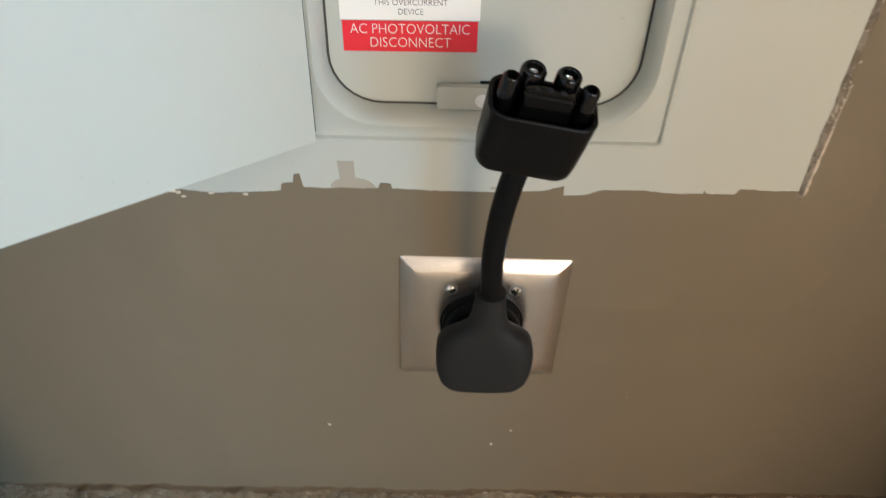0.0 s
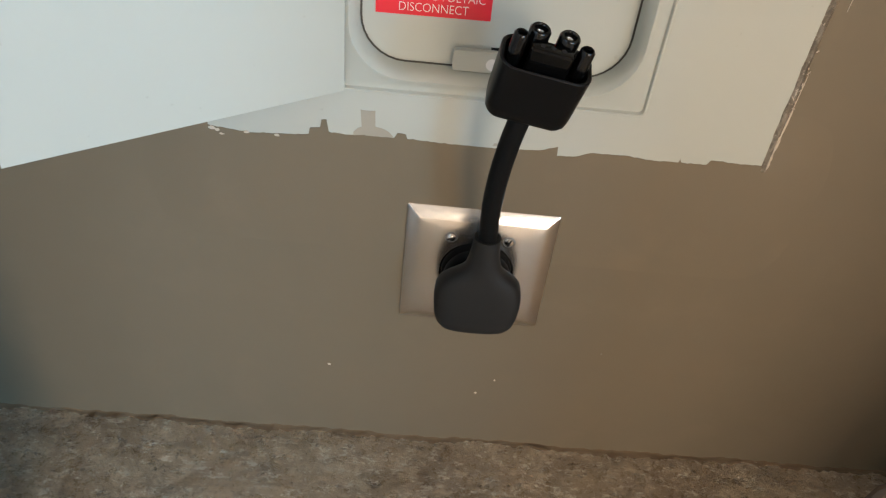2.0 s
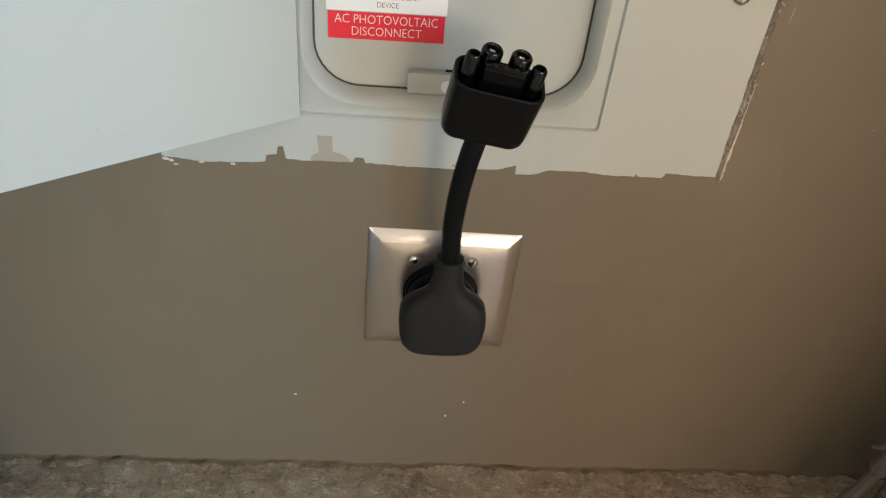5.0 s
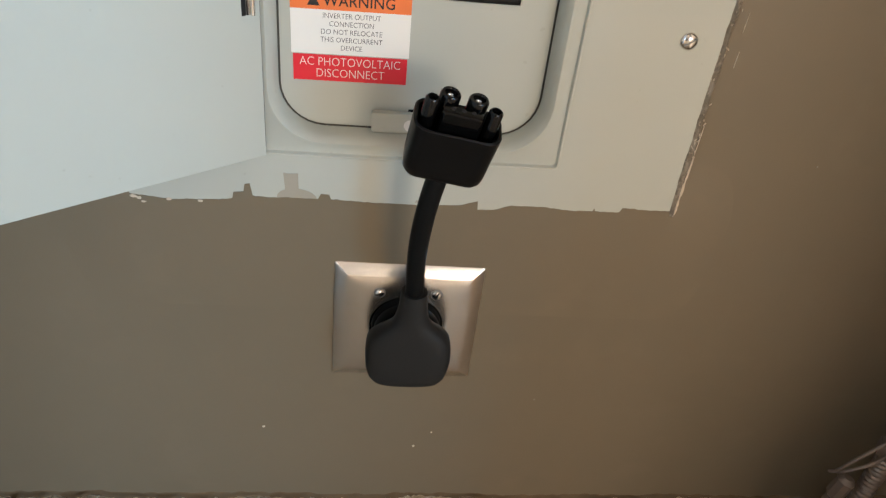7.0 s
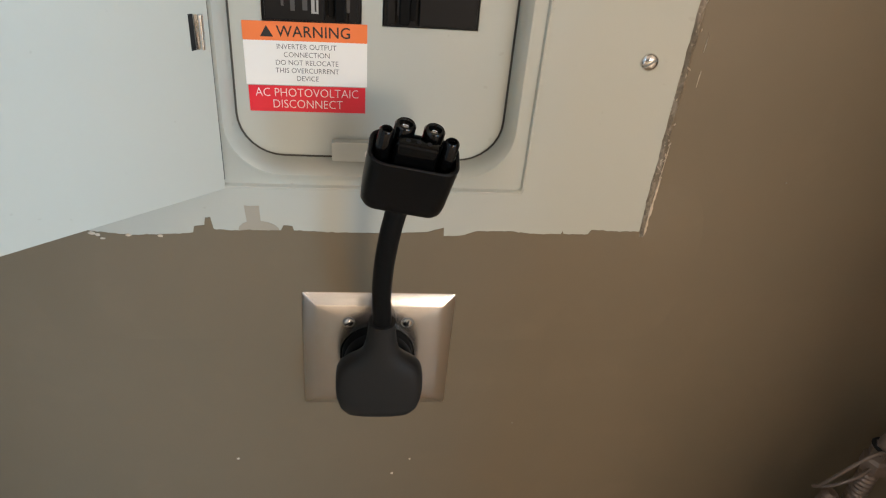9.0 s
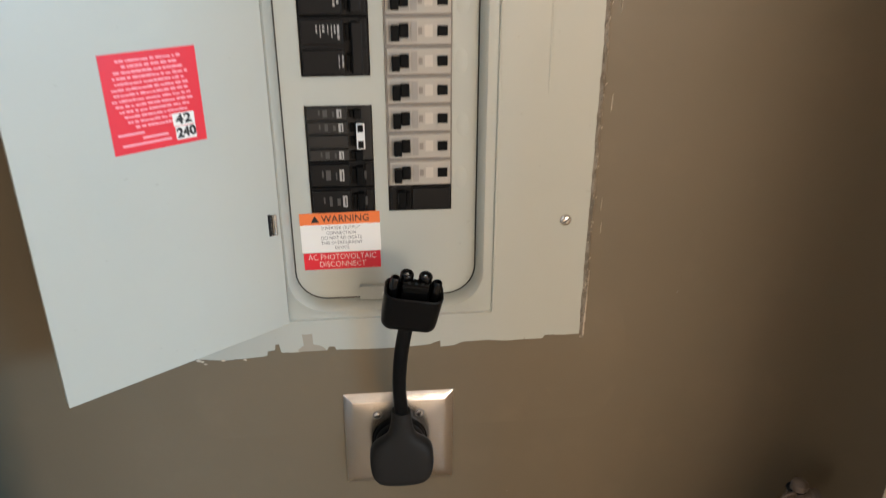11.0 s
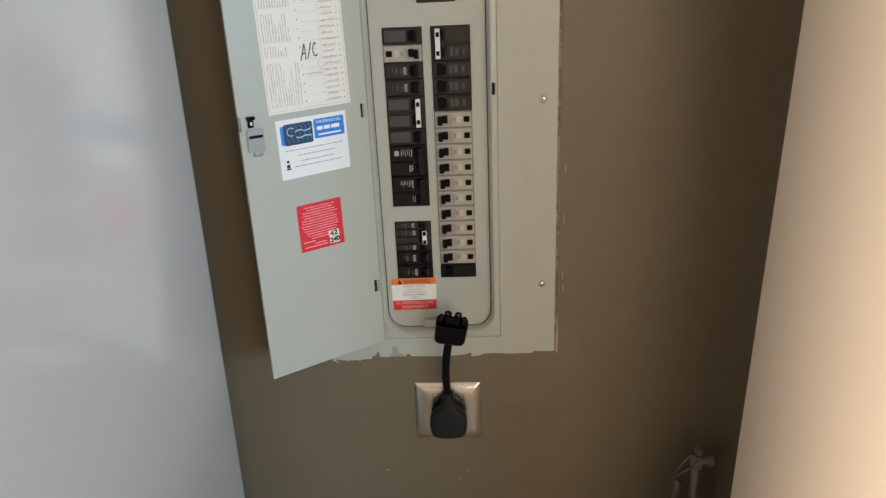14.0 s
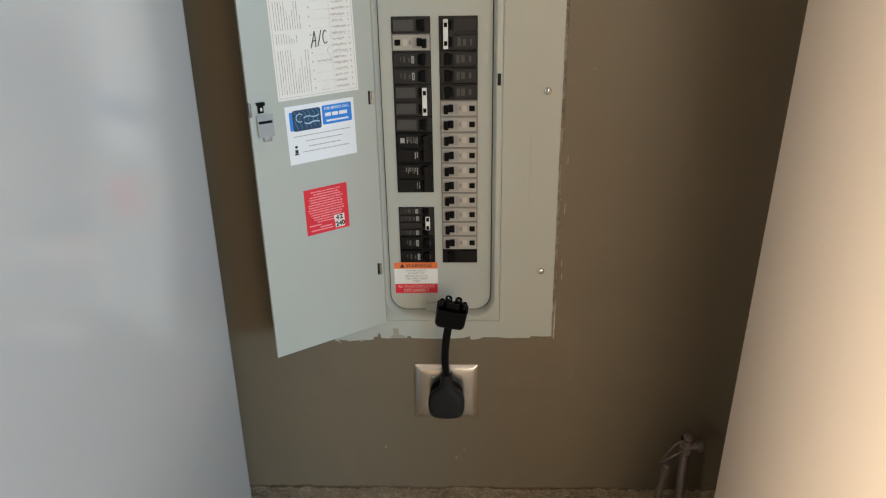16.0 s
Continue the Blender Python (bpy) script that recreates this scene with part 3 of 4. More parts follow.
# right column, from the top
breaker(0, RIGHT, "dark", 2, "white", [(0.028, 0.033, -0.019, -0.006, False), (0.036, 0.041, -0.018, -0.008, False), (0.047, 0.05, -0.018, -0.008, False)])
for k in (2, 3, 4):
    breaker(k, RIGHT, "dark", 1, "", [(0.026, 0.031, -0.006, 0.006, False), (0.033, 0.039, -0.005, 0.006, False), (0.045, 0.049, -0.004, 0.005, False)])
for k in range(5, 15):
    breaker(k, RIGHT, "light")
breaker(15, RIGHT, "black", 1, "", [(0.008, 0.012, -0.004, 0.006, False)])
# left column, upper bank
breaker(0, LEFT, "dark", plate=True)
breaker(1, LEFT, "light")
breaker(2, LEFT, "dark", 1, "", small_label())
breaker(3, LEFT, "dark", 1, "", small_label())
breaker(4, LEFT, "dark", 2, "white", plate=True)
breaker(6, LEFT, "dark", 1, "", plate=True)
breaker(7, LEFT, "black", 2, "black", label_print(6, H2) + [(0.0445, 0.0515, H2 - 0.004, H2 + 0.004, True)] + label_print(2, -H2)
        + [(0.0065, 0.009, H2 - 0.003, H2 + 0.005, False), (0.0065, 0.009, -H2 - 0.003, -H2 + 0.005, False)])
breaker(9, LEFT, "black", 2, "black", label_print(7, H2) + label_print(2, -H2, at=0.022))
# left column, lower bank
breaker(12, LEFT, "dark", 2, "white", small_label(H2 + 0.0064, h=0.0038) + small_label(H2 - 0.0064, h=0.0038) + small_label(-H2 - 0.0064, h=0.0038), short=True, split=True)
for k in (14, 15):
    breaker(k, LEFT, "black", 1, "", small_label() + [(0.0065, 0.0085, -0.004, 0.004, False)])


def main_breaker():
    b = thing("main_breaker", (0, 0, 0), "black plastic main circuit breaker above the others", "circuit breaker", m=TILT @ Matrix.Translation((0.005, DEAD, 0.745)))
    bm = boxed(-0.0285, 0.0285, -0.0005, 0.055, -0.0545, 0.0545, bevel=0.0008)
    for x in (-0.020, -0.006, 0.010, 0.016, 0.022):
        box(bm, x, x + 0.003, -0.004, 0.0, -0.052, -0.030, bevel=0.0005)
    part("body", bm, BREAKER_DARK, b)
    part("handle", boxed(-0.012, 0.012, -0.016, 0.0, -0.012, 0.012, bevel=0.002), BLACK, b)


main_breaker()

# ---- stickers and papers ----
def sticker_matrix(x, z, y):
    return TILT @ pose(x, y, z, 90)


def warning_sticker():
    """Orange, white and red warning on the inner sheet."""
    w, h = 0.0755, 0.0583
    t = thing("warning_label", (0, 0, 0), "orange, white and red photovoltaic warning sticker", "label", m=sticker_matrix(-0.0515, 0.2219, DEAD - 0.0001) @ pose(0, 0, 0, 0, 0, 0.6))
    y1 = h / 2
    part("header", flat(bmesh.new(), -w / 2, w / 2, y1 - 0.0118, y1, 0.0004), ORANGE, t, "orange header")
    part("field", flat(bmesh.new(), -w / 2, w / 2, -y1 + 0.0180, y1 - 0.0118, 0.0003), WHITE_VINYL, t, "white field")
    part("footer", flat(bmesh.new(), -w / 2 + 0.001, w / 2 - 0.001, -y1, -y1 + 0.0175, 0.0005), RED, t, "red footer")
    lettering("word", "WARNING", 0.0098, Matrix.Translation((0.0052, y1 - 0.0062, 0.0006)), INK, t, 1.03, 0.93, 0.00006)
    bm = bmesh.new()
    loft(bm, [[(-0.0272, y1 - 0.0094, z), (-0.0194, y1 - 0.0094, z), (-0.0233, y1 - 0.0024, z)] for z in (0.0004, 0.0006)], True, True)
    part("triangle", bm, INK, t)
    for k, line in enumerate(("INVERTER OUTPUT", "CONNECTION", "DO NOT RELOCATE", "THIS OVERCURRENT", "DEVICE")):
        lettering("line", line, 0.0047, Matrix.Translation((0.0005, y1 - 0.0155 - 0.0051 * k, 0.00045)), MARK_DARK, t, 1.0, 0.9, -0.00004)
    for k, line in enumerate(("AC PHOTOVOLTAIC", "DISCONNECT")):
        lettering("line", line, 0.0082, Matrix.Translation((0, -y1 + 0.0128 - 0.0077 * k, 0.00065)), WHITE_VINYL, t, 1.0, 0.86, -0.00012)


warning_sticker()


def on_door(u, z, lift=0.0002):
    """A place on the door's inner face, u from its hinge."""
    return TILT @ DOOR @ Matrix.Translation((-u, z, lift))


def red_notice():
    t = thing("notice_sticker", (0, 0, 0), "square red notice sticker with pale lines of print", "label", m=on_door(0.0953, 0.3765) @ pose(0, 0, 0, 0, 0, 0.5))
    part("sheet", flat(bmesh.new(), -0.0368, 0.0368, -0.0372, 0.0372, 0.0003), RED, t)
    r = random.Random(7)
    widths = (0.050, 0.042, 0.055, 0.058, 0.056, 0.062, 0.060, 0.064, 0.060, 0.056, 0.050, 0.046, 0.036)
    for k, wd in enumerate(widths):
        y = 0.0315 - 0.0041 * k
        x = -wd / 2
        bm = bmesh.new()
        while x < wd / 2 - 0.003:
            e = min(x + r.uniform(0.0012, 0.0045), wd / 2)
            flat(bm, x, e, y - 0.0009, y + 0.0009 - r.choice((0.0, 0.0, 0.0004)), 0.0005)
            x = e + r.choice((0.0004, 0.0005, 0.0013))
        part("print_line", bm, PINK, t)
    for k, (a, b) in enumerate(((-0.032, -0.012), (-0.014, 0.006), (-0.03, 0.008))):
        part("print_line", flat(bmesh.new(), a, b, -0.0235 - 0.0042 * k, -0.0217 - 0.0042 * k, 0.0005), PINK, t)
    part("number_slip", flat(bmesh.new(), 0.011, 0.0285, -0.0225, -0.0125, 0.0007), WHITE_VINYL, t, "white slip")
    part("number_slip", flat(bmesh.new(), 0.012, 0.0285, -0.0335, -0.0230, 0.0007), WHITE_VINYL, t, "white slip")
    lettering("number", "42", 0.0105, Matrix.Translation((0.0195, -0.0175, 0.0009)) @ pose(0, 0, 0, 0, 0, 4), INK, t, 1.1, 1.15, 0.0004)
    lettering("number", "240", 0.0105, Matrix.Translation((0.0205, -0.0282, 0.0009)) @ pose(0, 0, 0, 0, 0, 4), INK, t, 1.0, 1.0, 0.0005)


red_notice()


def service_card():
    w, h = 0.112, 0.087
    t = thing("service_card", (0, 0, 0), "white service sticker with blue header and small print", "label", m=on_door(0.0930, 0.5005) @ pose(0, 0, 0, 0, 0, 0.8))
    part("sheet", flat(bmesh.new(), -w / 2, w / 2, -h / 2, h / 2, 0.0003), PAPER_COOL, t)

    def panel_shape(x0, x1, y0, y1, r, top, mat, name):
        bm = bmesh.new()
        loft(bm, [[(x, y, z) for x, y in rounded(x0, x1, y0, y1, r, 4)] for z in (top - 0.0002, top)], True, True)
        return part(name, bm, mat, t)

    panel_shape(-0.0505, -0.044, 0.007, 0.0345, 0.002, 0.0005, BLUE, "blue_bar")
    panel_shape(-0.0455, 0.000, 0.0055, 0.0365, 0.003, 0.0006, NAVY, "badge")
    panel_shape(0.0025, 0.0515, 0.009, 0.0375, 0.002, 0.0005, BLUE, "blue_field")
    bm = bmesh.new()
    pts = [Vector((-0.034 + 0.006 * math.cos(a), 0.025 + 0.006 * math.sin(a), 0.0008)) for a in [0.7 + 0.5 * i for i in range(10)]]
    tube(bm, pts, 0.0007, 6)
    tube(bm, spline([(-0.028, 0.0245, 0.0008), (-0.020, 0.0262, 0.0008), (-0.012, 0.0240, 0.0008), (-0.003, 0.0260, 0.0008)], 6), 0.0009, 6)
    tube(bm, spline([(-0.027, 0.0165, 0.0008), (-0.020, 0.0150, 0.0008), (-0.012, 0.0172, 0.0008), (-0.003, 0.0160, 0.0008)], 6), 0.0010, 6)
    part("badge_mark", bm, ICE, t)
    bm = bmesh.new()
    for k in range(6):
        x = -0.043 + 0.0072 * k
        tube(bm, spline([(x, 0.0345, 0.0006), (x + 0.004, 0.029, 0.0006), (x + 0.001, 0.021, 0.0006), (x + 0.005, 0.009, 0.0006)], 5), 0.00035, 5)
    part("badge_streak", bm, SKYBLUE, t)
    lettering("line", "FOR SERVICE CALL", 0.0056, Matrix.Translation((0.027, 0.0325, 0.0007)), PAPER_COOL, t, 1.0, 0.88, 0.00008)
    for a, b in ((0.007, 0.0165), (0.0185, 0.0285), (0.0305, 0.044)):
        part("print_bar", flat(bmesh.new(), a, b, 0.0208, 0.0262, 0.0007), PAPER_COOL, t)
    part("print_bar", flat(bmesh.new(), 0.0085, 0.0455, 0.0128, 0.0155, 0.0007), PAPER_COOL, t)
    r = random.Random(3)
    for y, a, b in ((-0.002, -0.046, 0.048), (-0.0105, -0.028, 0.034), (-0.019, -0.024, 0.03), (-0.0265, -0.034, 0.044)):
        bm = bmesh.new()
        x = a
        while x < b:
            e = min(b, x + r.uniform(0.004, 0.01))
            flat(bm, x, e, y - 0.0006, y + 0.0006, 0.0005)
            x = e + 0.0012
        part("print_line", bm, INK_PALE, t)
    bm = bmesh.new()
    box(bm, -0.0475, -0.0405, -0.0295, -0.0275, 0.0003, 0.0005)
    box(bm, -0.0465, -0.0415, -0.0270, -0.0215, 0.0003, 0.0005)
    lathe(bm, [(0.0022, 0.0003), (0.0022, 0.0005)], 12, Matrix.Translation((-0.044, -0.0175, 0)))
    part("emblem", bm, INK, t)


service_card()


def directory():
    w, h = 0.130, 0.245
    zc = 0.5535 + h / 2
    t = thing("circuit_directory", (0, 0, 0), "white paper circuit directory with printed and pencilled rows", "paper", m=on_door(0.0945, zc) @ pose(0, 0, 0, 0, 0, 1.0))
    part("sheet", flat(bmesh.new(), -w / 2, w / 2, -h / 2, h / 2, 0.0003), PAPER, t)
    y0 = -h / 2
    for a, b, c, d in ((-0.0625, 0.0625, y0 + 0.003, y0 + 0.0034), (-0.0625, -0.0621, y0 + 0.003, h / 2 - 0.003), (0.0621, 0.0625, y0 + 0.003, h / 2 - 0.003)):
        part("rule", flat(bmesh.new(), a, b, c, d, 0.0005), INK_PALE, t)
    r = random.Random(11)
    # small print set sideways in the left third
    for band0, band1, n, x0 in ((0.008, 0.070, 13, -0.058), (0.078, 0.092, 9, -0.058), (0.097, 0.135, 11, -0.058), (0.142, 0.20, 12, -0.058)):
        for k in range(n):
            x = x0 + 0.0038 * k + r.uniform(-0.0003, 0.0003)
            if x > -0.012:
                continue
            top = band1 - r.uniform(0, 0.6) * (band1 - band0) * (k > n * 0.45)
            bm, y = bmesh.new(), y0 + band0
            while y < y0 + top:
                e = min(y + r.uniform(0.003, 0.011), y0 + top)
                flat(bm, x, x + r.choice((0.0006, 0.0008, 0.001)), y, e, 0.0005)
                y = e + 0.0007
            part("print_line", bm, INK_PALE, t)
    # two ruled columns with faint pencilled words, the second one set closer
    for k in range(18):
        y = y0 + 0.012 + 0.0125 * k
        part("rule", flat(bmesh.new(), -0.002, 0.060, y - 0.004, y - 0.0038, 0.00045), INK_PALE, t)
        part("row_number", flat(bmesh.new(), -0.0062, -0.0048, y - 0.0012, y + 0.0012, 0.0005), INK_PALE if k % 3 else MARK_GREY, t)
    part("column_rule", flat(bmesh.new(), 0.0262, 0.0264, y0 + 0.004, h / 2 - 0.006, 0.00045), INK_PALE, t)

    def words(x, end, y, tall, ink):
        bm = bmesh.new()
        while x < end:
            e = x + r.uniform(0.0004, 0.0013)
            yy = y + r.uniform(-0.0006, 0.0006)
            flat(bm, x, e, yy - r.uniform(0.0003, tall), yy + r.uniform(0.0002, tall), 0.0005)
            x = e + r.uniform(0.0002, 0.0007)
        part("pencilled_word", bm, ink, t)

    for k in range(3, 18):
        if k in (3, 11, 12, 13, 14, 15, 16, 17):
            words(r.uniform(0.001, 0.003), r.uniform(0.014, 0.023), y0 + 0.012 + 0.0125 * k, 0.0015, PENCIL)
    for k in range(27):
        y = y0 + 0.010 + 0.0085 * k
        words(0.028 + r.uniform(0, 0.002), 0.0525 - r.uniform(0, 0.006), y, 0.0021, INK_RED if 12 < k < 20 else PENCIL)
        part("row_number", flat(bmesh.new(), 0.0560, 0.0572, y - 0.001, y + 0.001, 0.0005), MARK_GREY if k < 9 else INK_PALE, t)
    # large handwritten letters
    bm = bmesh.new()
    o = Vector((0.006, y0 + 0.081, 0.0006))
    strokes = [[(-0.0125, -0.012), (-0.009, -0.002), (-0.0055, 0.0105)], [(-0.0055, 0.0105), (-0.0045, -0.001), (-0.0048, -0.0115)],
               [(-0.0105, -0.0035), (-0.0045, -0.0020)], [(-0.0015, -0.0105), (0.002, 0.000), (0.0052, 0.0115)],
               [(0.0135, 0.0085), (0.0112, 0.0105), (0.0085, 0.006), (0.0075, -0.001), (0.009, -0.0065), (0.0118, -0.0075), (0.014, -0.0055)]]
    for s in strokes:
        tube(bm, spline([o + Vector((x, y, 0)) for x, y in s], 5), 0.00075, 6)
    part("handwriting", bm, INK, t, "black handwritten letters A/C")
    bm = bmesh.new()
    tube(bm, spline([o + Vector((x, y, -0.0001)) for x, y in ((0.017, -0.012), (0.013, -0.018), (0.017, -0.026), (0.0185, -0.034))], 5), 0.00025, 5)
    part("pencil_bracket", bm, INK_PALE, t)


directory()

# ---- paint lap and caulk round the panel ----


def paint_lap():
    """Wall paint brushed over the lower edge of the steel cover, with a ragged rim."""
    rim = [(-0.270, 0.1040), (-0.207, 0.1040), (-0.199, 0.109), (-0.171, 0.106), (-0.135, 0.108), (-0.130, 0.109), (-0.129, 0.114), (-0.122, 0.115), (-0.121, 0.121), (-0.1175, 0.121),
           (-0.116, 0.112), (-0.102, 0.111), (-0.096, 0.112), (-0.071, 0.112), (-0.069, 0.116), (-0.063, 0.1155), (-0.062, 0.112), (-0.036, 0.111), (0.001, 0.111),
           (0.030, 0.1125), (0.042, 0.1165), (0.0425, 0.1095), (0.055, 0.110), (0.065, 0.114), (0.090, 0.1145), (0.108, 0.1125), (0.127, 0.113), (0.128, 0.1155),
           (0.129, 0.113), (0.147, 0.113), (0.149, 0.117), (0.170, 0.116), (0.187, 0.1165), (0.192, 0.112), (0.250, 0.111)]
    pts = []
    for (xa, za), (xb, zb) in zip(rim, rim[1:]):
        n = max(1, int((xb - xa) / 0.002))
        for i in range(n):
            f = i / n
            x = xa + (xb - xa) * f
            pts.append((x, za + (zb - za) * f + 0.0007 * noise.noise(Vector((x * 320, 0, 0))) + 0.0004 * noise.noise(Vector((x * 900, 3, 0)))))
    pts.append(rim[-1])
    bm = bmesh.new()
    rows = []
    for x, z in pts:
        k = max(0.0, min(1.0, (x + 0.265) / 0.060, (0.246 - x) / 0.055))
        k = k * k * (3 - 2 * k)
        on = -0.2 < x < 0.188
        top = (x, -0.0016, z) if on else (x, 0.0004, z + 0.05)
        rows.append([bm.verts.new(p) for p in (top, (x, -0.0026 * k + 0.0003 * (1 - k), z - 0.0006), (x, -0.0026 * k + 0.0003 * (1 - k), 0.0985), (x, -0.0020 * k + 0.0003 * (1 - k), 0.075), (x, 0.0003, 0.0))])
    for a, b in zip(rows, rows[1:]):
        for i in range(4):
            bm.faces.new((a[i], a[i + 1], b[i + 1], b[i]))
    ob = part("paint_lap", bm, WALL, None, smooth=22)
    ob.matrix_world = TILT
    tagged(ob, "ragged taupe wall paint lapping over the steel cover", "paint", kind="structure")
    # thin smears above the rim
    for pts in ([(-0.0995, 0.1105), (-0.099, 0.1138), (-0.0965, 0.1165), (-0.0935, 0.118), (-0.0945, 0.131), (-0.0905, 0.1305), (-0.0845, 0.131), (-0.0842, 0.1190), (-0.079, 0.1178), (-0.0748, 0.1158), (-0.0722, 0.113), (-0.0715, 0.1105)],
                [(-0.003, 0.1125), (-0.002, 0.1145), (0.004, 0.1145), (0.006, 0.1125)]):
        bm = bmesh.new()
        loft(bm, [[(x, y, z) for x, z in pts] for y in (-0.0022, -0.00245)], True, True)
        s = part("paint_smear", bm, SMEAR)
        s.matrix_world = TILT
        tagged(s, "thin brown paint smear on the steel cover", "paint", kind="structure")


paint_lap()


def caulk():
    """A chipped bead of painted caulk down the cover's side."""
    bm = bmesh.new()
    loops = []
    for i in range(170):
        z = 0.112 + 0.0048 * i
        a = 0.0014 * noise.noise(Vector((z * 22, 1, 0))) + 0.0008 * noise.noise(Vector((z * 130, 2, 0)))
        b = 0.0012 * noise.noise(Vector((z * 60, 5, 0)))
        x0, x1 = 0.1842 + a, 0.1895 + a + b
        d = -0.0034 + 0.0008 * noise.noise(Vector((z * 180, 9, 0)))
        loops.append([(x0, -0.0020, z), (x0 + 0.001, d, z), ((x0 + x1) / 2, d - 0.0004, z), (x1 - 0.001, d + 0.001, z), (x1, 0.0002, z)])
    rows = [[bm.verts.new(p) for p in l] for l in loops]
    for a, b in zip(rows, rows[1:]):
        for i in range(4):
            bm.faces.new((a[i], a[i + 1], b[i + 1], b[i]))
    ob = part("caulk_bead", bm, CAULK, None, smooth=50)
    ob.matrix_world = TILT
    tagged(ob, "chipped brown caulk bead beside the steel cover", "trim", kind="structure")
    r = random.Random(5)

    def chip(x, y, z, ln, wd, lean):
        bm = bmesh.new()
        loops = []
        for i in range(7):
            f = i / 6
            w = wd * r.uniform(0.55, 1.25) * math.sin(math.pi * (0.1 + 0.8 * f)) + 0.00012
            zz, xx = z + ln * f, x + lean * ln * f + r.uniform(-0.2, 0.2) * wd
            loops.append([(xx - w, y, zz), (xx, y - 0.0005, zz), (xx + w, y + 0.0001, zz), (xx, y + 0.0006, zz)])
        loft(bm, loops, True, True)
        c = part("plaster_chip", bm, CHIP)
        c.matrix_world = TILT
        tagged(c, "pale bare chip in the painted caulk", "chip", kind="structure")

    # a long bare edge at the foot, a hairline crack above it, then scattered crumbs
    for z, ln, wd in ((0.1135, 0.013, 0.0010), (0.1255, 0.016, 0.0012), (0.1405, 0.020, 0.0009), (0.159, 0.026, 0.0004)):
        chip(0.1884 + 0.015 * (z - 0.11), -0.0031, z, ln, wd, 0.02)
    for k in range(70):
        z = 0.15 + 0.5 * r.random() ** 1.3
        chip(0.1855 + r.uniform(0.0, 0.0042), -0.0035, z, r.uniform(0.0008, 0.0026), r.uniform(0.0002, 0.0006), r.uniform(-0.9, 0.9))
    for z, ln in ((0.226, 0.011), (0.249, 0.013), (0.345, 0.016), (0.43, 0.012)):
        chip(0.1945 + 0.004 * r.random(), -0.0002, z, ln, 0.0003, 0.03)


caulk()


def wall_specks():
    r = random.Random(8)
    spots = [(-0.116, -0.128, 0.0017), (0.033, -0.131, 0.0013), (0.018, -0.150, 0.0016), (0.12, -0.085, 0.0008), (0.285, 0.16, 0.0010), (0.23, 0.58, 0.0016), (-0.192, 0.1045, 0.0016), (-0.189, 0.1015, 0.0012), (-0.172, 0.1045, 0.0014), (-0.151, 0.1045, 0.0015), (-0.1955, 0.1055, 0.0018)]
    for k, (x, z, s) in enumerate(spots):
        bm = bmesh.new()
        n = 7
        y_lap = z > 0.09 and x < -0.1
        loop = [(x + s * (1.6 if y_lap else 1.0) * (0.6 + 0.5 * r.random()) * math.cos(2 * math.pi * i / n), z + s * (0.5 + 0.5 * r.random()) * math.sin(2 * math.pi * i / n)) for i in range(n)]
        y = -0.0027 if z > 0.09 and x < -0.1 else 0.0
        loft(bm, [[(a, y, b) for a, b in loop], [(x + (a - x) * 0.7, y - 0.0006, z + (b - z) * 0.7) for a, b in loop]], True, True)
        o = part("paint_speck", bm, MARK_GREY if k in (3, 4, 5) else CHIP)
        o.location.z = ZP
        tagged(o, "tiny dried speck on the painted wall", "speck", kind="structure")
    # loose pale grit on the floor by the wall, made denser to imitate glints
    for k in range(170):
        x, y = r.uniform(-0.40, 0.45), -0.006 - 0.14 * r.random() ** 0.9
        s, ln = r.uniform(0.0004, 0.0010), r.choice((1.0, 1.2, 1.5, 1.8))
        m = pose(x, y, floor_height(x, y) + 0.0003, r.uniform(-15, 15), r.uniform(-15, 15), r.uniform(40, 110))
        bm = bmesh.new()
        n = 6
        turn = [(math.cos(2 * math.pi * i / n) * s * ln * r.uniform(0.5, 1.2), math.sin(2 * math.pi * i / n) * s * r.uniform(0.5, 1.2)) for i in range(n)]
        loft(bm, [[m @ Vector((a * f, b * f, h)) for a, b in turn] for f, h in ((1.0, -0.0004), (0.9, 0.0003), (0.4, 0.0006 * r.uniform(0.6, 1.4)))], True, True)
        o = part("grit", bm, CHIP)
        tagged(o, "pale crumb on the concrete, as grit and as added glint", "grit", "grit along the wall")


wall_specks()

# ---- outlet and plug ----


